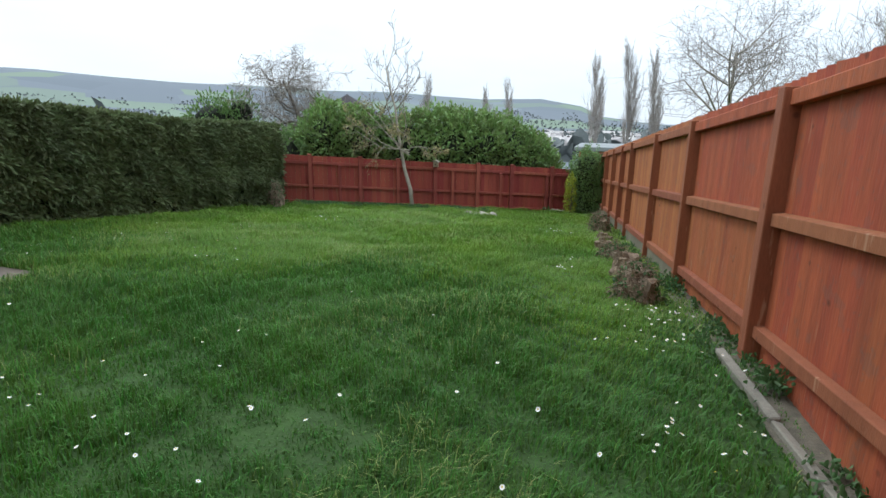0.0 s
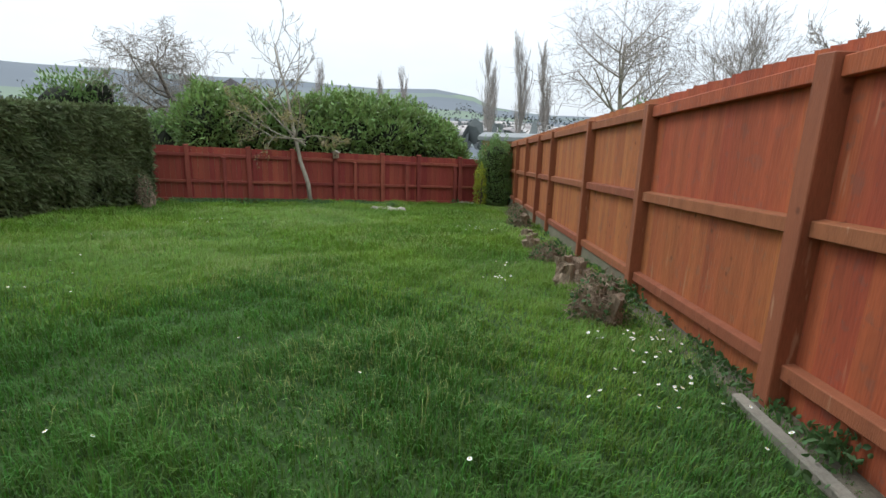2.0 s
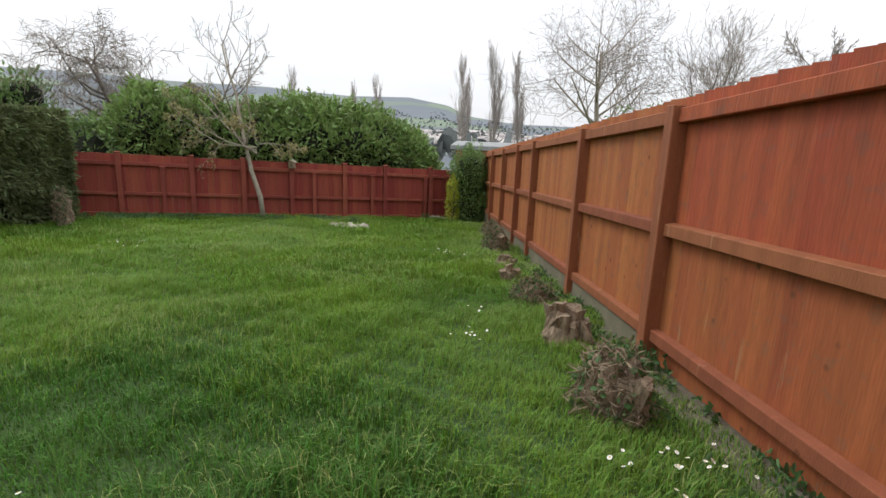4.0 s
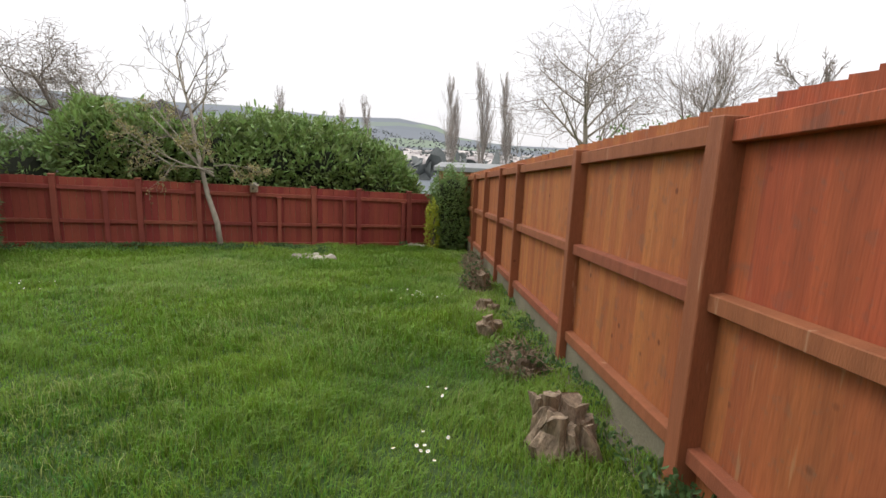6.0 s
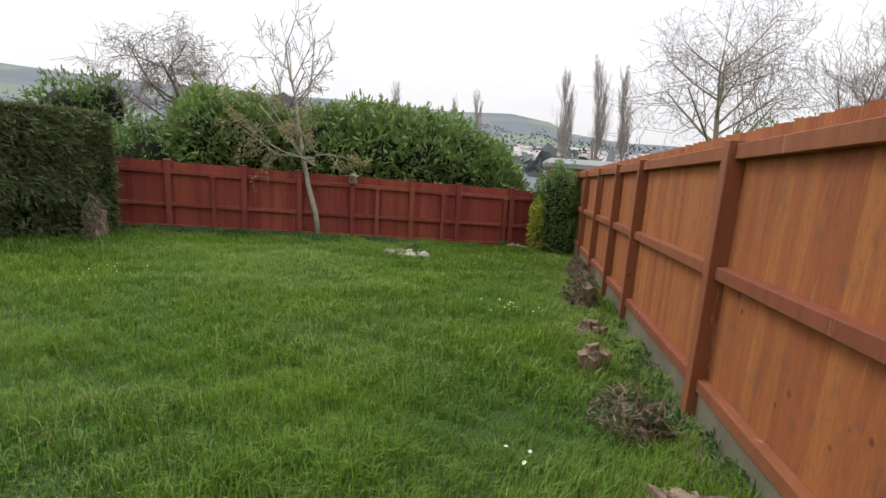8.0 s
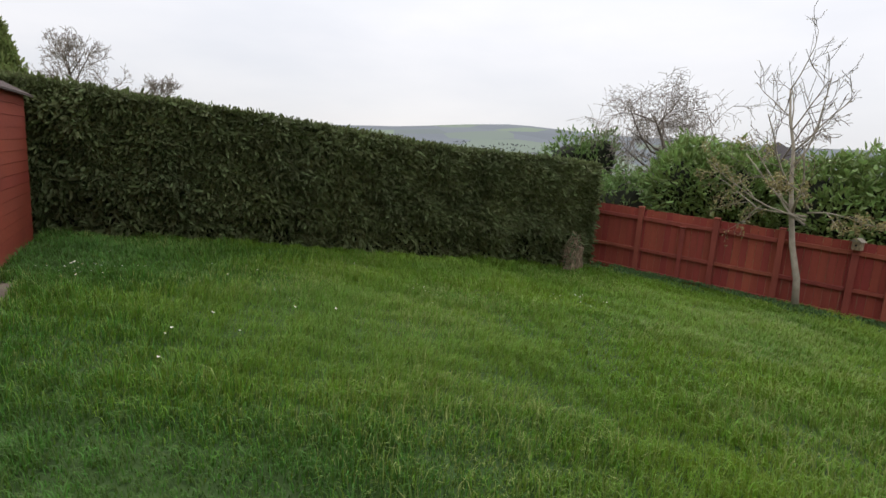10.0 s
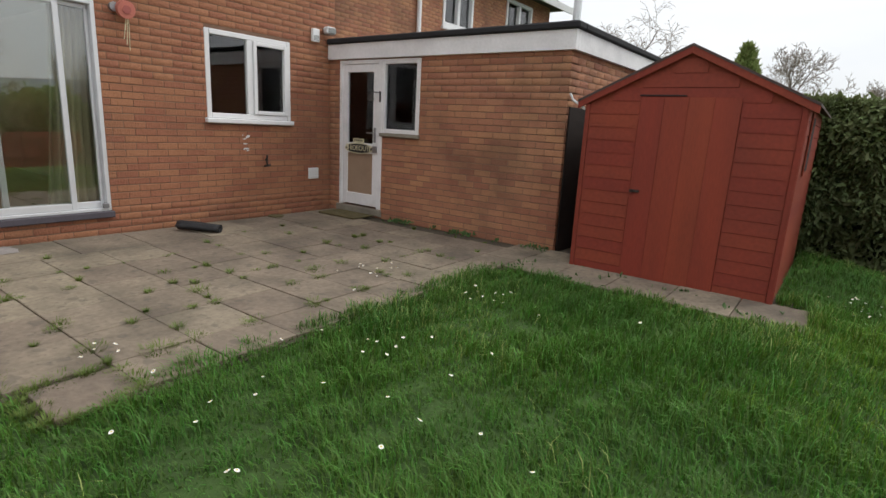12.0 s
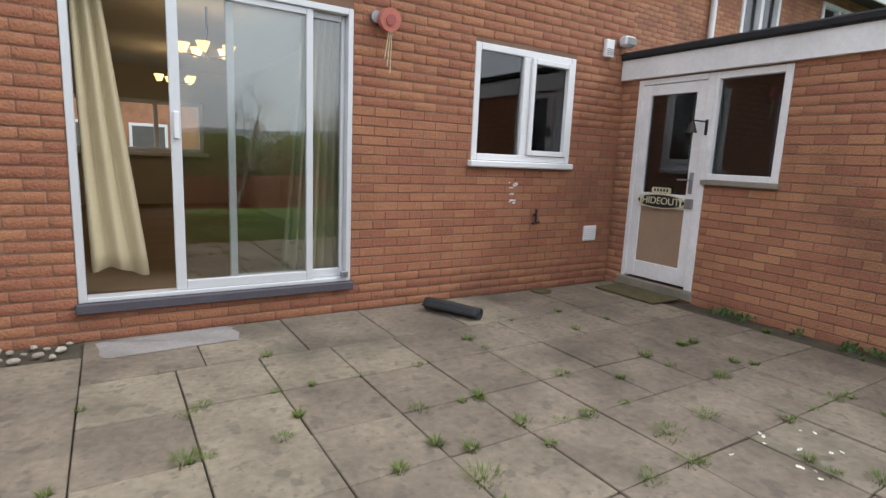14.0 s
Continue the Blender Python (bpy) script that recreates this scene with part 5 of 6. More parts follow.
bare_tree("birch_tree", "bare birch with fine hanging twigs behind the houses", (x, y, z), 6.2, 0.13, (13, 7, 6, 3), 0.95, 0.5, 84, None, None, 0.009, lift=0.05, droop=0.14, wob=0.16, start=0.35)
x, y, z = on_land(95.6, 40, -0.08, 4.15)
bare_tree("round_tree", "round-headed bare tree behind the hedge", (x, y, z), 5.6, 0.15, (14, 7, 5, 4), 0.9, 0.5, 85, None, None, 0.011, lift=0.08, wob=0.1, start=0.3)
x, y, z = on_land(89.9, 46, -0.08, 4.15)
bare_tree("round_tree", "small round-headed bare tree behind the hedge", (x, y, z), 4.4, 0.13, (14, 8, 6, 4), 0.95, 0.5, 86, None, None, 0.012, lift=0.15, wob=0.1, start=0.3)

# golden conifer behind the shed
cx, cy, cz = on_land(100.5, 22, -0.08, 4.15)
con = thing("conifer_tree", (cx, cy, cz), "cone-shaped golden green conifer behind the hedge", "tree")
rod("trunk", (cx, cy, cz - 0.1), (cx, cy, cz + 4.2), 0.12, M_BARK, con, 8, 0.02)
n = 6500
t = R.uniform(0, 1, n) ** 0.8
a = R.uniform(0, 2 * math.pi, n)
rad = (1.5 * (1 - t) + 0.05) * R.uniform(0.6, 1.08, n) * (1 + 0.2 * np.sin(a * 5 + t * 19))
pts = np.stack([cx + rad * np.cos(a), cy + rad * np.sin(a), cz + 0.3 + 4.1 * t], axis=1)
soup("crown", rand_leaves(n, pts, 0, 0.22, 0.07, R, np.array([0, 0, 1.1]), 0.0), 6, LEAF_FACES, M_CONIFER, con)
ex, ey, ez = on_land(48.6, 18, 0.35, 4.0)
bush("evergreen_shrub", [(ex, ey, 1.1, 0.9, 0.9, 1.0), (ex + 0.7, ey + 0.5, 1.3, 0.6, 0.6, 0.9), (ex - 0.4, ey - 0.3, 0.3, 0.9, 0.9, 0.9)], 3200, 0.16, 0.06, M_PRIVET, "dark evergreen shrub beyond the hedge", "shrub", 31)
bush("evergreen_shrub", [(3.6, 15.5, 0.7, 0.9, 0.9, 1.0), (4.6, 16.6, 0.8, 0.9, 0.9, 1.1)], 2600, 0.10, 0.04, M_PRIVET, "light green shrub beyond the boarded fence", "shrub", 32)

# house with a pyramid roof below the garden
rx, ry = -15.65, 30.5
lod = thing("hip_roofed_house", (rx, ry, land(rx, ry)), "house with a dark pyramid roof below the garden", "house")
box("wall", (rx - 5, ry - 5, land(rx, ry) - 0.5), (rx + 5, ry + 5, -1.6), M_BRICK_OLD, lod, 0.02)
bm = bmesh.new()
tip = bm.verts.new((rx, ry, 2.8))
cs = [bm.verts.new((rx + sx * 5.6, ry + sy * 5.6, -1.7)) for sx, sy in ((-1, -1), (1, -1), (1, 1), (-1, 1))]
for k in range(4):
    bm.faces.new((cs[k], cs[(k + 1) % 4], tip))
bm.faces.new(cs[::-1])
part("roof", bm, M_ROOF, lod)
fh = thing("far_house", (-32, -10, 0), "house with a dark gabled roof behind the extension", "house")
box("wall", (-36, -14, 0), (-29, -8, 4.4), M_BRICK_OLD, fh, 0.02)
sloped("roof", [(-36.3, -7.6, 4.3), (-36.3, -14.4, 4.3), (-36.3, -11, 6.3)], 0, 7.6, M_ROOF, fh, 0.01)

# neighbour's low garage roof beyond the fence corner
gr = thing("garage", (1.2, 26, -2.2), "low flat-roofed outbuilding beyond the fence corner", "outbuilding")
box("wall", (-1.2, 24.0, -2.6), (3.8, 28, 0.22), M_BRICK_OLD, gr, 0.02)
box("roof", (-1.4, 23.8, 0.222), (4.0, 28.2, 0.40), M_FELT, gr, 0.02)

# the town in the valley
rng = random.Random(17)
tv = []
for k in range(520):
    az = rng.uniform(-16, 24)
    d = rng.uniform(330, 1150)
    x, y, z = on_land(az, d)
    a = rng.uniform(0, math.pi)
    l, w, h = rng.uniform(5, 9), rng.uniform(3.5, 5), rng.uniform(4, 6)
    ca, sa = math.cos(a), math.sin(a)
    ring = []
    for du, dv, dz in ((-l, -w, -3), (l, -w, -3), (l, w, -3), (-l, w, -3), (-l, -w, h), (l, -w, h), (l, w, h), (-l, w, h), (-l, 0, h + 3), (l, 0, h + 3)):
        ring.append((x + du * ca - dv * sa, y + du * sa + dv * ca, z + dz))
    tv.append(ring)
town_faces = [(0, 1, 5, 4), (1, 2, 6, 5), (2, 3, 7, 6), (3, 0, 4, 7), (4, 5, 9, 8), (6, 7, 8, 9), (5, 6, 9, 9), (7, 4, 8, 8)]
town = soup("distant_town", np.array(tv), 10, town_faces[:6], M_TOWN, None)
tagged(town, "scattered pale houses of a town in the valley", "town", kind="stuff")
n = 1500
az = R.uniform(-40, 75, n)
dd = R.uniform(150, 1900, n)
cl = []
for a, d in zip(az, dd):
    x, y, z = on_land(a, d)
    s = 2.2 + d * 0.0035
    for q in range(5):
        cl.append((x + R.normal(0, s), y + R.normal(0, s), z + abs(R.normal(1.5, 1.5)) + s * 0.4, s))
cl = np.array(cl)
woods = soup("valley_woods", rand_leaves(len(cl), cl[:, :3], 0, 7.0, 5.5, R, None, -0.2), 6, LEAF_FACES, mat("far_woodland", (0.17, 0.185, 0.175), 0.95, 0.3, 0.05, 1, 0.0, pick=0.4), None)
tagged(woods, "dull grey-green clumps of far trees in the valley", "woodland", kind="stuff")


# ---- stumps, stones, edging ----
def stump(x, y, size, tall, seed, label, ivy=False):
    rng = random.Random(seed)
    z = gz(y) - 0.05
    ob = thing("tree_stump", (x, y, z), label, "tree stump", "row of stumps")
    bm = bmesh.new()
    for k in range(11):
        a, d = k * 2.4, size * (0.0 if k == 0 else rng.uniform(0.3, 0.85))
        r, h = size * rng.uniform(0.24, 0.46), tall * rng.uniform(0.45, 1.05) * (1 - 0.35 * d / size)
        m = Matrix.Translation((x + d * math.cos(a), y + d * math.sin(a) * 1.3, z + h / 2)) @ Matrix.Rotation(rng.uniform(-0.25, 0.25), 4, "X") @ Matrix.Rotation(rng.uniform(-0.25, 0.25), 4, "Y")
        bmesh.ops.create_cone(bm, cap_ends=True, segments=14, radius1=r * 1.3, radius2=r * 0.8, depth=h, matrix=m)
    bmesh.ops.subdivide_edges(bm, edges=[e for e in bm.edges if e.calc_length() > size * 0.25], cuts=2, use_grid_fill=True)
    for v in bm.verts:
        c = v.co.copy()
        around = Vector((c.x * 22, c.y * 22, c.z * 6 + seed))
        push = Vector((c.x - x, c.y - y, 0)).normalized() * (0.30 * noise.noise(around) + 0.16 * noise.noise(around * 2.3))
        v.co += (push + Vector((noise.noise(c * 7), noise.noise(c * 8 + Vector((3, 0, 0))), 0.9 * noise.noise(c * 13))) * 0.24) * size
    part("wood", bm, M_STUMP, ob)
    if ivy:
        n = 650
        d = R.normal(size=(n, 3))
        d /= np.linalg.norm(d, axis=1)[:, None]
        p = np.stack([x - 0.02 + d[:, 0] * size * 1.2, y - 0.05 + d[:, 1] * size * 1.3, z + 0.05 + np.abs(d[:, 2]) * tall * 0.9], axis=1)
        soup("dead_growth", rand_leaves(n, p, 0, 0.10, 0.009, R, None, 0.5), 6, LEAF_FACES, mat("dead_brown_stems_%d" % seed, (0.29, 0.22, 0.15), 0.9, 0.3, 8, 60, 0.0, pick=0.5), ob)
        soup("creeper", rand_leaves(n // 3, p[: n // 3], 0, 0.04, 0.03, R, None, 0.0), 6, LEAF_FACES, M_WEED, ob)


stump(0.72, 5.08, 0.17, 0.42, 3, "weathered tree stump wrapped in dead brown creeper", True)
stump(0.64, 6.31, 0.20, 0.36, 4, "split weathered tree stump with flat sawn tops beside the fence")
stump(0.52, 7.51, 0.18, 0.24, 5, "low rotting tree stump mounded with bark", True)
stump(0.32, 8.56, 0.13, 0.24, 6, "small sawn tree stump in the grass")
stump(0.32, 9.46, 0.16, 0.30, 7, "rotting tree stump in a row along the fence")
stump(0.22, 10.81, 0.17, 0.48, 8, "tall mossy tree stump along the fence", True)
stump(0.17, 12.96, 0.16, 0.40, 9, "grey tree stump close to the corner bush", True)
stump(-7.38, 11.20, 0.085, 0.60, 10, "old broken stump at the end of the hedge", True)
stump(-7.72, 11.56, 0.12, 0.75, 12, "dead hedge trunk at the end of the hedge", True)


def stone(x, y, s, seed, label, group):
    bm = bmesh.new()
    bmesh.ops.create_icosphere(bm, subdivisions=2, radius=s, matrix=Matrix.Translation((x, y, gz(y) + s * 0.25)) @ Matrix.Rotation(seed, 4, "Z") @ Matrix.Diagonal((1.25, 0.85, 0.6, 1)))
    for v in bm.verts:
        v.co += Vector((1, 1, 1)) * 0.25 * s * noise.noise(v.co * (2.0 / s) + Vector((seed, 0, 0)))
    ob = part("stone", bm, M_STONE, None)
    tagged(ob, label, "stone", group)


for k in range(11):
    a = k * 2 * math.pi / 11
    stone(-2.84 + 0.33 * math.cos(a), 13.42 + 0.26 * math.sin(a), 0.095 + 0.02 * math.sin(k * 2.3), k * 1.7, "pale rounded stone in a small ring on the lawn", "ring of stones")
for k in range(4):
    stone(-1.38 + 0.16 * k, 16.66 + 0.10 * (k % 2), 0.115 - 0.01 * k, 30 + k, "grey stone lying at the foot of the end fence", "stones by the fence")
for k in range(48):
    stone(-0.80 + 0.036 * k, HOUSE_Y + 0.06 + 0.22 * ((k * 7) % 5) / 4, 0.016 + 0.006 * ((k * 5) % 3), 50 + k, "small pebble in the gravel strip by the house wall", "pebbles by the wall")
kerb = thing("edging_kerb", (1.55, 2.0, 0), "broken concrete edging strip along the fence foot", "kerb")
for k, ya in enumerate((1.0, 1.93, 2.85)):
    yb2 = ya + (0.91 if k < 2 else 0.85)
    xa, xb2 = 1.80 - 0.155 * ya, 1.80 - 0.155 * yb2
    bm = bmesh.new()
    q = [(xa - 0.028, ya), (xa + 0.028, ya), (xb2 + 0.028, yb2), (xb2 - 0.028, yb2)]
    lowv = [bm.verts.new((p[0] - 0.03, p[1], -0.15)) for p in q]
    topv = [bm.verts.new((p[0] - 0.03, p[1], 0.034 + 0.014 * math.sin(k * 3 + i))) for i, p in enumerate(q)]
    for i in range(4):
        bm.faces.new((lowv[i], lowv[(i + 1) % 4], topv[(i + 1) % 4], topv[i]))
    bm.faces.new(topv)
    bmesh.ops.recalc_face_normals(bm, faces=bm.faces)
    bmesh.ops.bevel(bm, geom=list(bm.edges), offset=0.008, segments=1, affect="EDGES")
    part("kerb_piece", bm, M_KERB, kerb)

# ---- small things on the walls and patio ----
reel = thing("clothes_line_reel", (-2.94, HOUSE_Y, 2.28), "faded pink retractable washing line reel on a grey bracket", "washing line")
rod("case", (-2.95, HOUSE_Y + 0.05, 2.28), (-2.95, HOUSE_Y + 0.11, 2.27), 0.085, M_PINK, reel, 28)
rod("hub", (-2.95, HOUSE_Y + 0.11, 2.27), (-2.95, HOUSE_Y + 0.118, 2.269), 0.04, mat("pink_hub", (0.42, 0.13, 0.11), 0.6, 0.1), reel, 20)
rod("bracket", (-2.86, HOUSE_Y, 2.29), (-2.86, HOUSE_Y + 0.05, 2.29), 0.045, M_METAL, reel, 16)
rod("arm", (-2.86, HOUSE_Y + 0.03, 2.29), (-2.93, HOUSE_Y + 0.055, 2.285), 0.016, M_METAL, reel)
for k in range(3):
    rod("cord", (-2.95 - 0.012 * k, HOUSE_Y + 0.08, 2.20), (-2.93 - 0.025 * k, HOUSE_Y + 0.05, 1.99 - 0.05 * k), 0.004, M_CREAM, reel, 5)
alarm = thing("alarm_box", (-5.43, HOUSE_Y, 2.42), "small white slotted plastic vent box on the brick wall", "vent")
box("case", (-5.49, HOUSE_Y + 0.002, 2.33), (-5.37, HOUSE_Y + 0.05, 2.50), M_UPVC, alarm, 0.008)
for k in range(4):
    box("slot", (-5.48, HOUSE_Y + 0.0505, 2.35 + 0.018 * k), (-5.38, HOUSE_Y + 0.054, 2.358 + 0.018 * k), M_FELT, alarm, 0.001)
vent = thing("wall_vent", (-5.40, HOUSE_Y, 0.53), "square white louvred wall vent low on the brick wall", "vent")
box("plate", (-5.49, HOUSE_Y + 0.002, 0.45), (-5.31, HOUSE_Y + 0.022, 0.61), M_UPVC, vent, 0.005)
for k in range(6):
    box("louvre", (-5.475, HOUSE_Y + 0.0225, 0.465 + 0.022 * k), (-5.325, HOUSE_Y + 0.034, 0.477 + 0.022 * k), M_UPVC, vent, 0.003)
fl = thing("floodlight", (-5.66, HOUSE_Y, 2.5), "grey security floodlight on the wall corner above the extension", "light fixture")
box("body", (-5.72, HOUSE_Y + 0.03, 2.45), (-5.56, HOUSE_Y + 0.13, 2.55), M_ALU, fl, 0.02)
box("lens", (-5.705, HOUSE_Y + 0.131, 2.465), (-5.575, HOUSE_Y + 0.138, 2.535), M_FELT, fl, 0.003)
rod("stalk", (-5.60, HOUSE_Y, 2.52), (-5.62, HOUSE_Y + 0.04, 2.50), 0.02, M_METAL, fl)
tap = thing("wall_hook", (-4.61, HOUSE_Y, 0.71), "rusty metal wall hook with a dark stain below", "hook")
rod("shank", (-4.61, HOUSE_Y, 0.74), (-4.60, HOUSE_Y + 0.05, 0.74), 0.012, M_BRONZE, tap)
rod("drop", (-4.60, HOUSE_Y + 0.05, 0.80), (-4.60, HOUSE_Y + 0.045, 0.66), 0.012, M_BRONZE, tap)
rod("foot", (-4.66, HOUSE_Y + 0.03, 0.67), (-4.56, HOUSE_Y + 0.05, 0.66), 0.012, M_BRONZE, tap)
rng = random.Random(8)
for k in range(14):
    zz = 0.86 + 0.012 * rng.randint(0, 18)
    xx = -4.31 + rng.gauss(0, 0.03)
    s = rng.uniform(0.006, 0.022)
    bm = add_box(bmesh.new(), (xx - s, HOUSE_Y + 0.004, zz - s * 0.6), (xx + s, HOUSE_Y + 0.0098, zz + s * 0.6), 0.001)
    part("paint_mark", bm, M_WHITE, bpy.data.objects["wall_house"])
smear = []
for k in range(26):
    a = 2 * math.pi * k / 26
    smear.append((-1.36 + math.copysign(abs(math.cos(a)) ** 0.2, math.cos(a)) * (0.40 + 0.03 * math.sin(k * 3.1)), -2.40 + math.copysign(abs(math.sin(a)) ** 0.2, math.sin(a)) * (0.165 + 0.02 * math.sin(k * 5.3)), 0.0062))
wash = raw("cement_smear", smear, [tuple(range(26))], mat("pale_cement_wash", (0.335, 0.305, 0.285), 0.9, 0.3, 5, 60, 0.1), patio)
cover = rod("drain_cover", (-4.63, -2.50, 0.0), (-4.63, -2.50, 0.012), 0.10, M_MAT, None, 20)
tagged(cover, "round brown drain cover set in the patio", "drain cover")
dm = box("doormat", (-5.66, -2.40, 0.002), (-5.27, -1.70, 0.022), M_MAT, None, 0.006)
tagged(dm, "mossy brown doormat lying before the white door", "doormat")
# roll of felt with a loose flap
sp = []
for k in range(60):
    a = k * 0.34
    r = 0.016 + 0.0016 * k * 0.34 * 1.15
    sp.append((r * math.cos(a), 0.056 + r * math.sin(a)))
sp += [(sp[-1][0] + 0.03 * q, max(0.008, sp[-1][1] - 0.028 * q)) for q in range(1, 3)]
rv, rfc = [], []
for j in range(9):
    t = j / 8
    for u, z in sp:
        w = 1 + 0.06 * math.sin(t * 5)
        rv.append((-3.27 - 0.23 * t + u * w * 0.92, -2.40 + 0.44 * t + u * w * 0.40, z * w + 0.002))
m = len(sp)
for j in range(8):
    for i in range(m - 1):
        q = j * m + i
        rfc.append((q, q + 1, q + m + 1, q + m))
roll = raw("felt_roll", rv, rfc, M_RUBBER, None, True)
sm = roll.modifiers.new("thickness", "SOLIDIFY")
sm.thickness = 0.004
tagged(roll, "rolled black roofing felt lying on the patio slabs", "felt roll")
# sign and bell on the white door
sx = EXT_X + 0.012
sign = thing("door_sign", (sx, -2.05, 0.93), "cream and black nameplate reading HIDEOUT on the door", "sign")
bm = bmesh.new()
bmesh.ops.create_cone(bm, cap_ends=True, segments=32, radius1=1, radius2=1, depth=1, matrix=Matrix.Translation((sx + 0.004, -2.05, 0.925)) @ Matrix.Rotation(math.pi / 2, 4, "Y") @ Matrix.Diagonal((0.075, 0.275, 0.008, 1)))
part("cream_edge", bm, M_CREAM, sign)
bm = bmesh.new()
bmesh.ops.create_cone(bm, cap_ends=True, segments=32, radius1=1, radius2=1, depth=1, matrix=Matrix.Translation((sx + 0.009, -2.05, 0.925)) @ Matrix.Rotation(math.pi / 2, 4, "Y") @ Matrix.Diagonal((0.062, 0.262, 0.004, 1)))
part("black_plate", bm, M_BLACK, sign)
box("name_plate", (sx, -2.16, 1.005), (sx + 0.008, -1.95, 1.06), M_CREAM, sign, 0.01)
for k in range(5):
    box("bar", (sx + 0.0085, -2.135 + 0.035 * k, 1.02), (sx + 0.010, -2.115 + 0.035 * k, 1.048), M_BLACK, sign, 0.0)
word = bpy.data.curves.new("lettering", "FONT")
word.body, word.size, word.extrude, word.align_x, word.align_y = "HIDEOUT", 0.098, 0.0015, "CENTER", "CENTER"
word.materials.append(M_CREAM)
wob = new("lettering", word)
wob.matrix_basis = Matrix.Translation((sx + 0.0125, -2.05, 0.925)) @ Euler((math.pi / 2, 0, math.pi / 2)).to_matrix().to_4x4()
place(wob, sign)
for yy in (-2.275, -1.825):
    box("tool_shape", (sx + 0.011, yy - 0.010, 0.885), (sx + 0.0135, yy + 0.010, 0.965), M_CREAM, sign, 0.002)
    rod("tool_head", (sx + 0.011, yy, 0.955), (sx + 0.0137, yy, 0.955), 0.022, M_CREAM, sign, 12)
bell = thing("hand_bell", (sx, -1.66, 1.6), "small dark bronze bell hanging from a wall bracket", "bell")
box("plate", (sx, -1.675, 1.56), (sx + 0.008, -1.645, 1.70), M_BRONZE, bell, 0.003)
rod("arm", (sx, -1.66, 1.68), (sx + 0.10, -1.74, 1.69), 0.007, M_BRONZE, bell)
rod("dome", (sx + 0.10, -1.74, 1.58), (sx + 0.10, -1.74, 1.67), 0.05, M_BRONZE, bell, 16, 0.022)
rod("clapper", (sx + 0.10, -1.74, 1.54), (sx + 0.10, -1.74, 1.58), 0.008, M_BRONZE, bell)

# ---- grass, weeds and daisies ----
def in_lawn(x, y):
    ok = (x > HEDGE_X - 0.05) & (x < 1.36 - np.where(y > 3.74, 0.105, 0.09) * (y - 3.74)) & (y < 17.66 + 0.568 * x - 0.08)
    edge = np.where(x < -1.33, 0.93, np.where(x < -0.9, 1.0, 0.64))
    edge = edge - 0.05 + 0.05 * np.sin(x * 9.0) * np.sin(x * 23.0)
    ok &= (y > edge) | ((x > 1.05) & (y > -1.6) & (x < 1.5))
    ok &= ~((x < -4.70 + 0.03 * np.sin(y * 11)) & (y < 3.47) & ((x > -5.36) | (y < 3.22)))
    ok &= ~((x > 1.2) & (y < 3.9) & (y > -1.5) & (x < 1.8) & (np.sin(x * 71) * np.sin(y * 13) > 0.12))
    return ok


def blades(n, ylo, yhi, tall, wide, seed, dimmed=0, patchy=False):
    rng = np.random.default_rng(seed)
    x, y = rng.uniform(-7.9, 1.6, n), rng.uniform(ylo, yhi, n)
    k = in_lawn(x, y)
    if patchy:
        k &= np.sin(x * 1.7 + 1.3 * np.sin(y * 0.9)) * np.sin(y * 1.4 + np.sin(x * 1.1)) + rng.normal(0, 0.25, n) > 0.25
    # +1 keeps the darkened lawn near the house, -1 the rest
    if dimmed:
        near = y + 0.9 * np.sin(x * 1.3 + 0.6) + 0.4 * np.sin(x * 3.7) + rng.normal(0, 0.6, n) < 4.7
        k &= near if dimmed > 0 else ~near
    x, y = x[k], y[k]
    n = len(x)
    tuft = 0.5 + 0.5 * np.sin(x * 3.1 + 1.7 * np.sin(y * 2.3)) * np.sin(y * 2.9 + 1.3 * np.sin(x * 1.9)) + 0.35 * np.sin(x * 11 + y * 7) * np.sin(y * 13 - x * 5)
    short = np.clip((x - 0.5) / 0.6, 0, 1) * (y < 6)
    h = tall * (0.40 + 1.05 * np.clip(tuft, 0, 1.25)) * rng.uniform(0.5, 1.35, n) * (1 - 0.55 * short)
    a = rng.uniform(0, 2 * np.pi, n)
    comb = 1.4 * np.sin(x * 1.1) + 0.9 * np.sin(y * 1.3)
    a = np.where(rng.uniform(0, 1, n) < 0.45, comb + rng.normal(0, 0.6, n), a)
    bend = rng.uniform(0.15, 1.0, n) * h
    d = np.stack([np.cos(a), np.sin(a), np.zeros(n)], 1)
    s = np.stack([-np.sin(a), np.cos(a), np.zeros(n)], 1) * (wide * rng.uniform(0.6, 1.3, n))[:, None]
    b = np.stack([x, y, gz_all(y) - np.where(y < 2.2, 0.035, 0.015)], 1)
    up = np.array([0, 0, 1.0])
    m = b + d * (bend * 0.35)[:, None] + up * (h * 0.62)[:, None]
    t = b + d * bend[:, None] + up * (h * 0.95 - bend * 0.25)[:, None]
    return np.stack([b - s, b + s, m - s * 0.8, m + s * 0.8, t], 1)


TRI = [(0, 1, 3), (0, 3, 2), (2, 3, 4)]
# near the house the blades carry the dimmer light in their colour
g0 = soup("lawn_grass", blades(350000, 0.5, 7.5, 0.088, 0.0028, 101, 1), 5, TRI, M_NEARBLADE, None)
tagged(g0, "uncut green lawn grass near the house, dimmer light put into its colour", "grass", kind="stuff")
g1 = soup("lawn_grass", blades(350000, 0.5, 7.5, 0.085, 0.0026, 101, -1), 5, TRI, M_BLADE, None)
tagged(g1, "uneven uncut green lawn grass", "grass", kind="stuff")
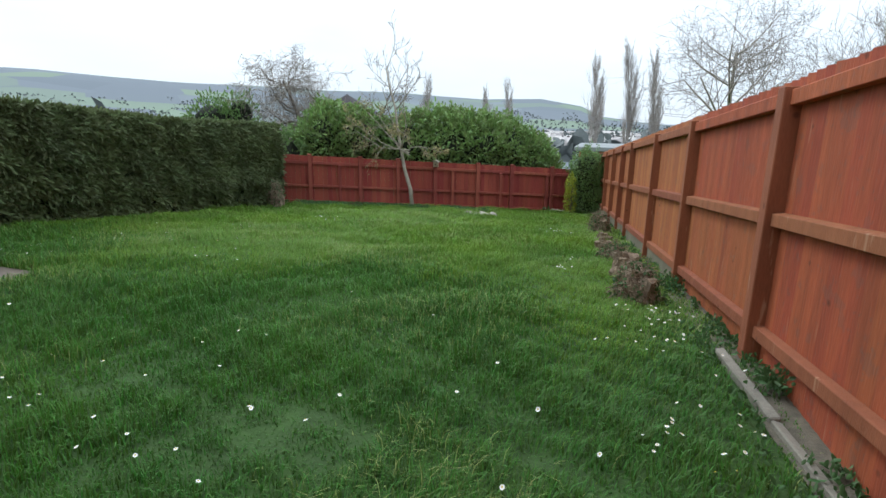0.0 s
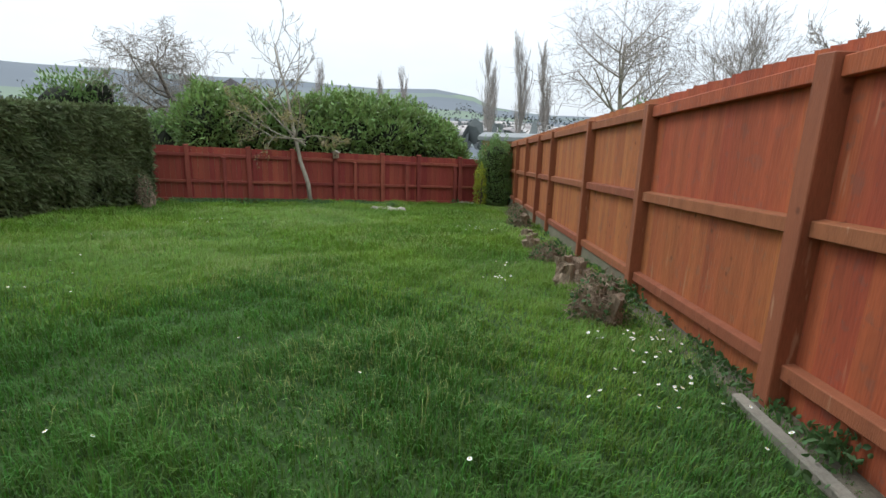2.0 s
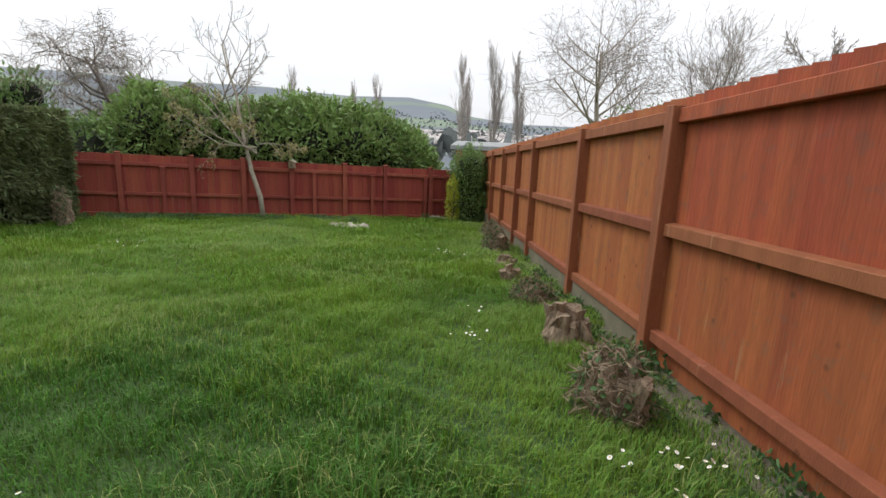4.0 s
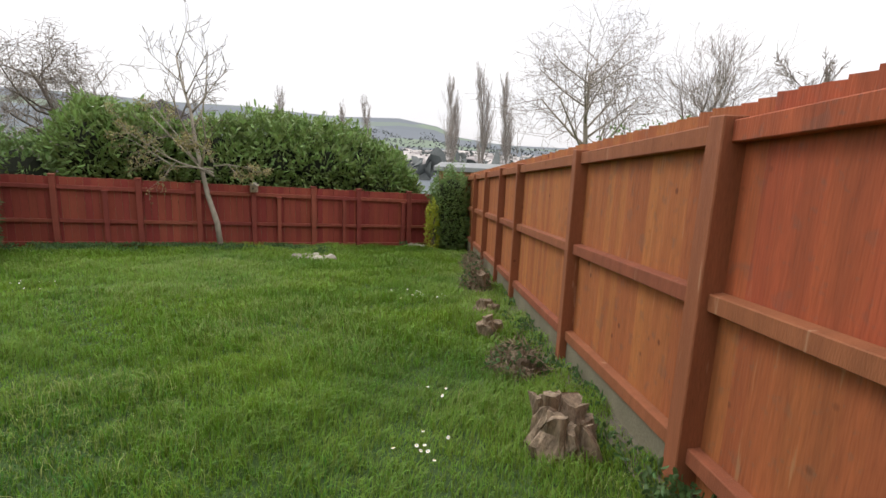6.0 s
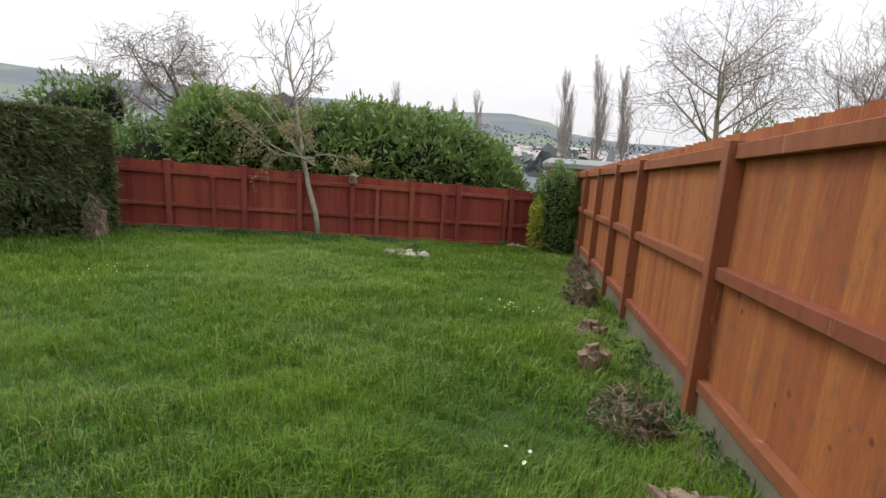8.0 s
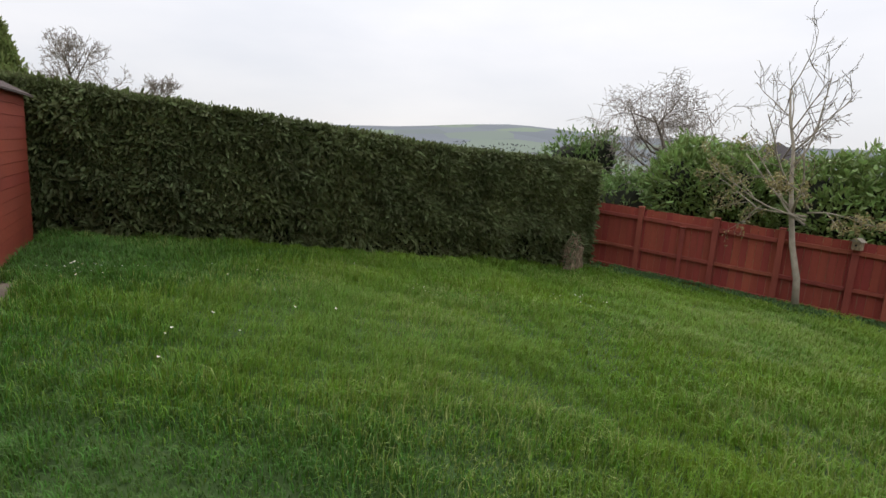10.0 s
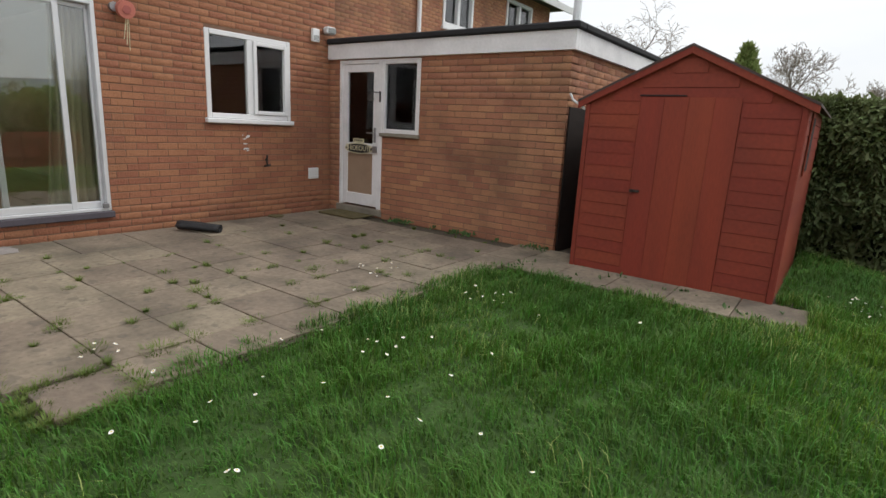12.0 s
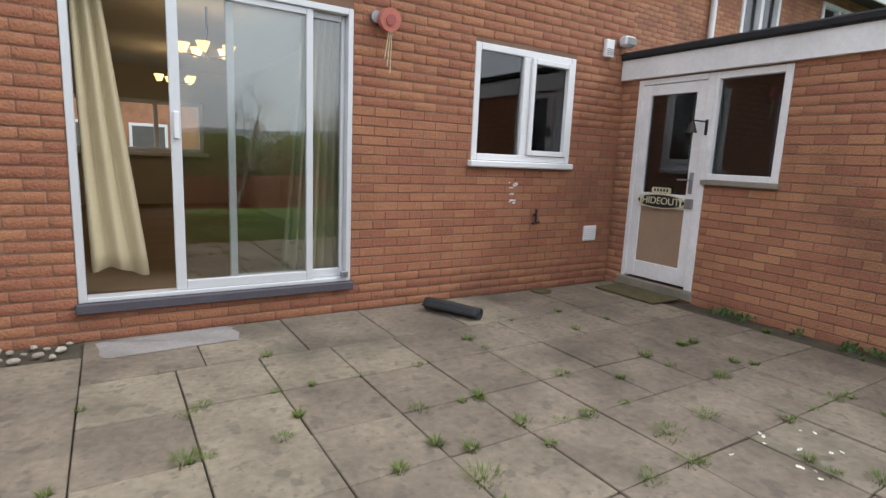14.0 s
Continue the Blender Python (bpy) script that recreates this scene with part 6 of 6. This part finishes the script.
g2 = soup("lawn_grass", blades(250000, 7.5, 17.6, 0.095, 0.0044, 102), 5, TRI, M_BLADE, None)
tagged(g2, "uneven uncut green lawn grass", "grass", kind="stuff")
g3 = soup("dry_grass", blades(120000, 0.5, 17.3, 0.105, 0.0022, 103, patchy=True), 5, TRI, M_DRY, None)
tagged(g3, "pale straw stems scattered through the lawn", "grass", kind="stuff")


def tufts(spots, tall, per, seed):
    rng = np.random.default_rng(seed)
    sp = np.array(spots)
    k = np.repeat(np.arange(len(sp)), per)
    n = len(k)
    p = sp[k]
    a = rng.uniform(0, 2 * np.pi, n)
    rad = rng.uniform(0, 1, n) ** 0.7 * p[:, 3]
    b = np.stack([p[:, 0] + rad * np.cos(a), p[:, 1] + rad * np.sin(a), p[:, 2]], 1)
    d = np.stack([np.cos(a), np.sin(a), np.zeros(n)], 1)
    s = np.stack([-np.sin(a), np.cos(a), np.zeros(n)], 1) * 0.0017
    h = tall * rng.uniform(0.3, 1.2, n) * rng.uniform(0.45, 1.5, len(sp))[k]
    m = b + d * (h * 0.3)[:, None] + np.array([0, 0, 1.0]) * (h * 0.6)[:, None]
    t = b + d * (h * 0.8)[:, None] + np.array([0, 0, 1.0]) * (h * 0.85)[:, None]
    return np.stack([b - s, b + s, m - s * 0.8, m + s * 0.8, t], 1)


rng = random.Random(44)
spots = []
cols = [-0.88 - 0.455 * k for k in range(11)]
lines = [-1.88, -1.365, -0.855, -0.415, 0.105, 0.605]
for k in range(120):
    if rng.random() < 0.5:
        x, y = rng.choice(cols) + rng.gauss(0, 0.012), rng.uniform(-1.8, 0.6)
        if y < -0.9 and rng.random() < 0.6:
            continue
    else:
        x, y = rng.uniform(-4.9, -0.5), rng.choice(lines) + rng.gauss(0, 0.012)
        if y < -1.2 and rng.random() < 0.7:
            continue
    spots.append((x, y, -0.01, rng.uniform(0.012, 0.06)))
for x, y, r in ((-3.28, -0.10, 0.09), (-3.62, -0.13, 0.07), (-1.36, -1.30, 0.07), (-2.28, -0.22, 0.08), (-1.35, -0.1, 0.07), (-1.34, 0.35, 0.08), (-1.80, 0.58, 0.10), (-1.6, 0.60, 0.12), (-2.9, 0.1, 0.06), (-1.1, 0.62, 0.12), (-0.8, 0.60, 0.12), (-0.55, 0.62, 0.12), (-0.93, 0.40, 0.08), (-0.90, 0.15, 0.06), (-2.2, 0.60, 0.09), (-2.7, 0.60, 0.08), (-1.34, 0.72, 0.06), (-1.34, 0.85, 0.06), (-1.33, 0.98, 0.07), (-1.2, 1.04, 0.06), (-1.05, 1.04, 0.06), (-0.94, 1.0, 0.06), (-0.93, 0.86, 0.06), (-0.93, 0.72, 0.06), (-1.25, 0.63, 0.06), (-1.0, 0.63, 0.06)):
    spots.append((x, y, -0.01, r))
    spots.append((x + 0.05, y + 0.02, -0.01, r * 0.7))
pg = soup("joint_grass", tufts(spots, 0.034, 105, 9), 5, TRI, M_JOINTGRASS, None)
tagged(pg, "grass tufts growing in the patio joints", "grass", kind="stuff")
# broad-leaved weeds: along the fence foot, the wall foot, and a mat before the end fence
wp = []
for k in range(4600):
    y = rng.uniform(-1.5, 13.5)
    x = fence_x(y) - 0.34 * rng.random() ** 1.6 + 0.07
    if noise.noise(Vector((x * 5, y * 1.6, 0))) > -0.05:
        wp.append((x, y, gz(y) + rng.uniform(0, 0.05)))
for k in range(520):
    y = rng.uniform(-1.5, 1.0)
    if noise.noise(Vector((3, y * 3, 0))) > 0.0:
        wp.append((EXT_X + abs(rng.gauss(0, 0.10)) + 0.02, y, 0.005))
for k in range(6200):
    x = rng.uniform(-8.2, -3.2)
    y = far_y(x) - 0.15 - abs(rng.gauss(0, 0.5))
    if noise.noise(Vector((x * 1.6, y * 1.6, 4))) > -0.1:
        wp.append((x, y, gz(y) + rng.uniform(0.02, 0.09)))
for k in range(420):
    x, y = rng.uniform(-5.3, -4.7), rng.uniform(1.0, 3.4)
    if noise.noise(Vector((x * 4, y * 4, 2))) > 0.22:
        wp.append((x, y, 0.0))
for cx, cy, r, n in ((1.40, 3.2, 0.10, 120), (1.02, 5.7, 0.12, 130), (-2.92, 14.1, 0.17, 150), (-1.52, 16.55, 0.14, 100)):
    for k in range(n):
        wp.append((cx + rng.gauss(0, r * 0.5), cy + rng.gauss(0, r * 0.5), gz(cy) + rng.uniform(0.02, 0.14)))
wp = np.array(wp)
weeds = soup("ground_weeds", rand_leaves(len(wp), wp, 0, 0.045, 0.022, R, np.array([0, 0, 1.0]), 0.0), 6, LEAF_FACES, M_WEED, None)
tagged(weeds, "low broad-leaved weeds along the fence foot", "weeds", kind="stuff")
# bare earth strip along the fence foot
ev, ef = [], []
for k in range(41):
    y = -1.6 + k * 0.29
    ev += [(fence_x(y) - 0.12 - 0.06 * lump(y * 2, 0, 0), y, gz(y) - 0.004), (fence_x(y) + 0.12, y, gz(y) + 0.008)]
for k in range(40):
    ef.append((2 * k, 2 * k + 1, 2 * k + 3, 2 * k + 2))
earth = raw("earth_strip", ev, ef, mat("gravelly_earth", (0.19, 0.165, 0.12), 0.98, 0.4, 12, 90, 0.8, second=(0.08, 0.075, 0.055)), None)
tagged(earth, "strip of gravelly bare earth under the fence", "earth", kind="structure")

heads, eyes = [], []
for cx, cy, s, n in ((0.87, 4.36, 0.26, 24), (0.84, 3.56, 0.30, 20), (0.95, 2.5, 0.3, 18), (0.5, 2.1, 0.4, 4), (-2.1, 1.6, 0.5, 14), (-3.6, 1.55, 0.25, 10), (-5.1, 9.2, 0.6, 20), (-5.25, 7.1, 0.3, 9), (-5.75, 3.9, 0.35, 30), (-0.46, 9.92, 0.3, 14), (-0.09, 6.03, 0.12, 8), (-0.03, 6.8, 0.1, 3), (-3.55, 0.3, 0.28, 14), (-1.35, 0.5, 0.12, 6), (-1.3, 1.4, 0.35, 8), (-2.6, 3.5, 1.6, 14), (-6.0, 5.5, 1.0, 14), (-0.5, 2.5, 0.6, 4), (0.2, 1.6, 0.6, 3)):
    for k in range(n):
        x, y = cx + rng.gauss(0, s * 0.6), cy + rng.gauss(0, s * 0.6)
        if x > fence_x(y) - 0.1:
            continue
        z = gz(y) + (0.075 if y > 1.0 and x > -4.7 else 0.03) + rng.uniform(-0.01, 0.03)
        tx, ty = rng.gauss(0, 0.3), rng.gauss(0, 0.3)
        r = rng.uniform(0.0085, 0.012)
        ring = []
        for q in range(8):
            a = 2 * math.pi * q / 8
            dx, dy = r * math.cos(a), r * math.sin(a)
            ring.append((x + dx, y + dy, z + 0.002 + dx * tx + dy * ty))
        ring.append((x, y, z - 0.004))
        heads.append(ring)
        ring2 = []
        for q in range(6):
            a = 2 * math.pi * q / 6
            dx, dy = 0.38 * r * math.cos(a), 0.38 * r * math.sin(a)
            ring2.append((x + dx, y + dy, z + 0.0035 + dx * tx + dy * ty))
        ring2.append((x, y, z + 0.007))
        eyes.append(ring2)
ds = soup("daisy_petals", np.array(heads), 9, [(q, (q + 1) % 8, 8) for q in range(8)], M_PETAL, None)
tagged(ds, "small white daisies scattered in the lawn", "daisies", kind="stuff")
de = soup("daisy_eyes", np.array(eyes), 7, [(q, (q + 1) % 6, 6) for q in range(6)], M_EYE, None)
tagged(de, "yellow centres of the lawn daisies", "daisies", kind="stuff")

# ---- single pieces last: slabs, fence boards, bricks ----
rng = random.Random(2)
SLAB_MESH = {}
for xa, xb2, ya, yb2 in SLABS:
    key = (round(xb2 - xa, 3), round(yb2 - ya, 3))
    if key not in SLAB_MESH:
        bm = add_box(bmesh.new(), (-key[0] / 2 - 0.0015, -key[1] / 2 - 0.0015, -0.045), (key[0] / 2 + 0.0015, key[1] / 2 + 0.0015, 0.0), 0.004)
        me = bpy.data.meshes.new("slab")
        bm.to_mesh(me)
        bm.free()
        me.materials.append(M_SLAB)
        SLAB_MESH[key] = me
    ob = new("slab", SLAB_MESH[key])
    ob.matrix_basis = pose((xa + xb2) / 2, (ya + yb2) / 2, rng.uniform(-0.004, 0.003), rng.gauss(0, 0.25), rng.gauss(0, 0.25), rng.gauss(0, 0.25))
    ob.parent = patio
stand_boards()
FAR_BOARD = {}
x = FX0
while x < FX1 - 0.05:
    dx = 0.125 * math.cos(FA)
    zt = far_top(x) + rng.uniform(-0.006, 0.006)
    zb = far_base(x) - 0.1
    tall = round((zt - zb) / 0.08) * 0.08
    if round(tall, 2) not in FAR_BOARD:
        bm = add_box(bmesh.new(), (0, 0, 0), (0.122, 0.014, tall), 0.002)
        me = bpy.data.meshes.new("board")
        bm.to_mesh(me)
        bm.free()
        me.materials.append(M_FARFENCE)
        FAR_BOARD[round(tall, 2)] = me
    p = far_at(x) + FN * (0.018 + 0.004 * rng.random())
    ob = new("board", FAR_BOARD[round(tall, 2)])
    ob.matrix_basis = Matrix.Translation((p.x, p.y, zt - tall)) @ Matrix.Rotation(FA, 4, "Z")
    place(ob, ff)
    x += dx
lay_bricks()
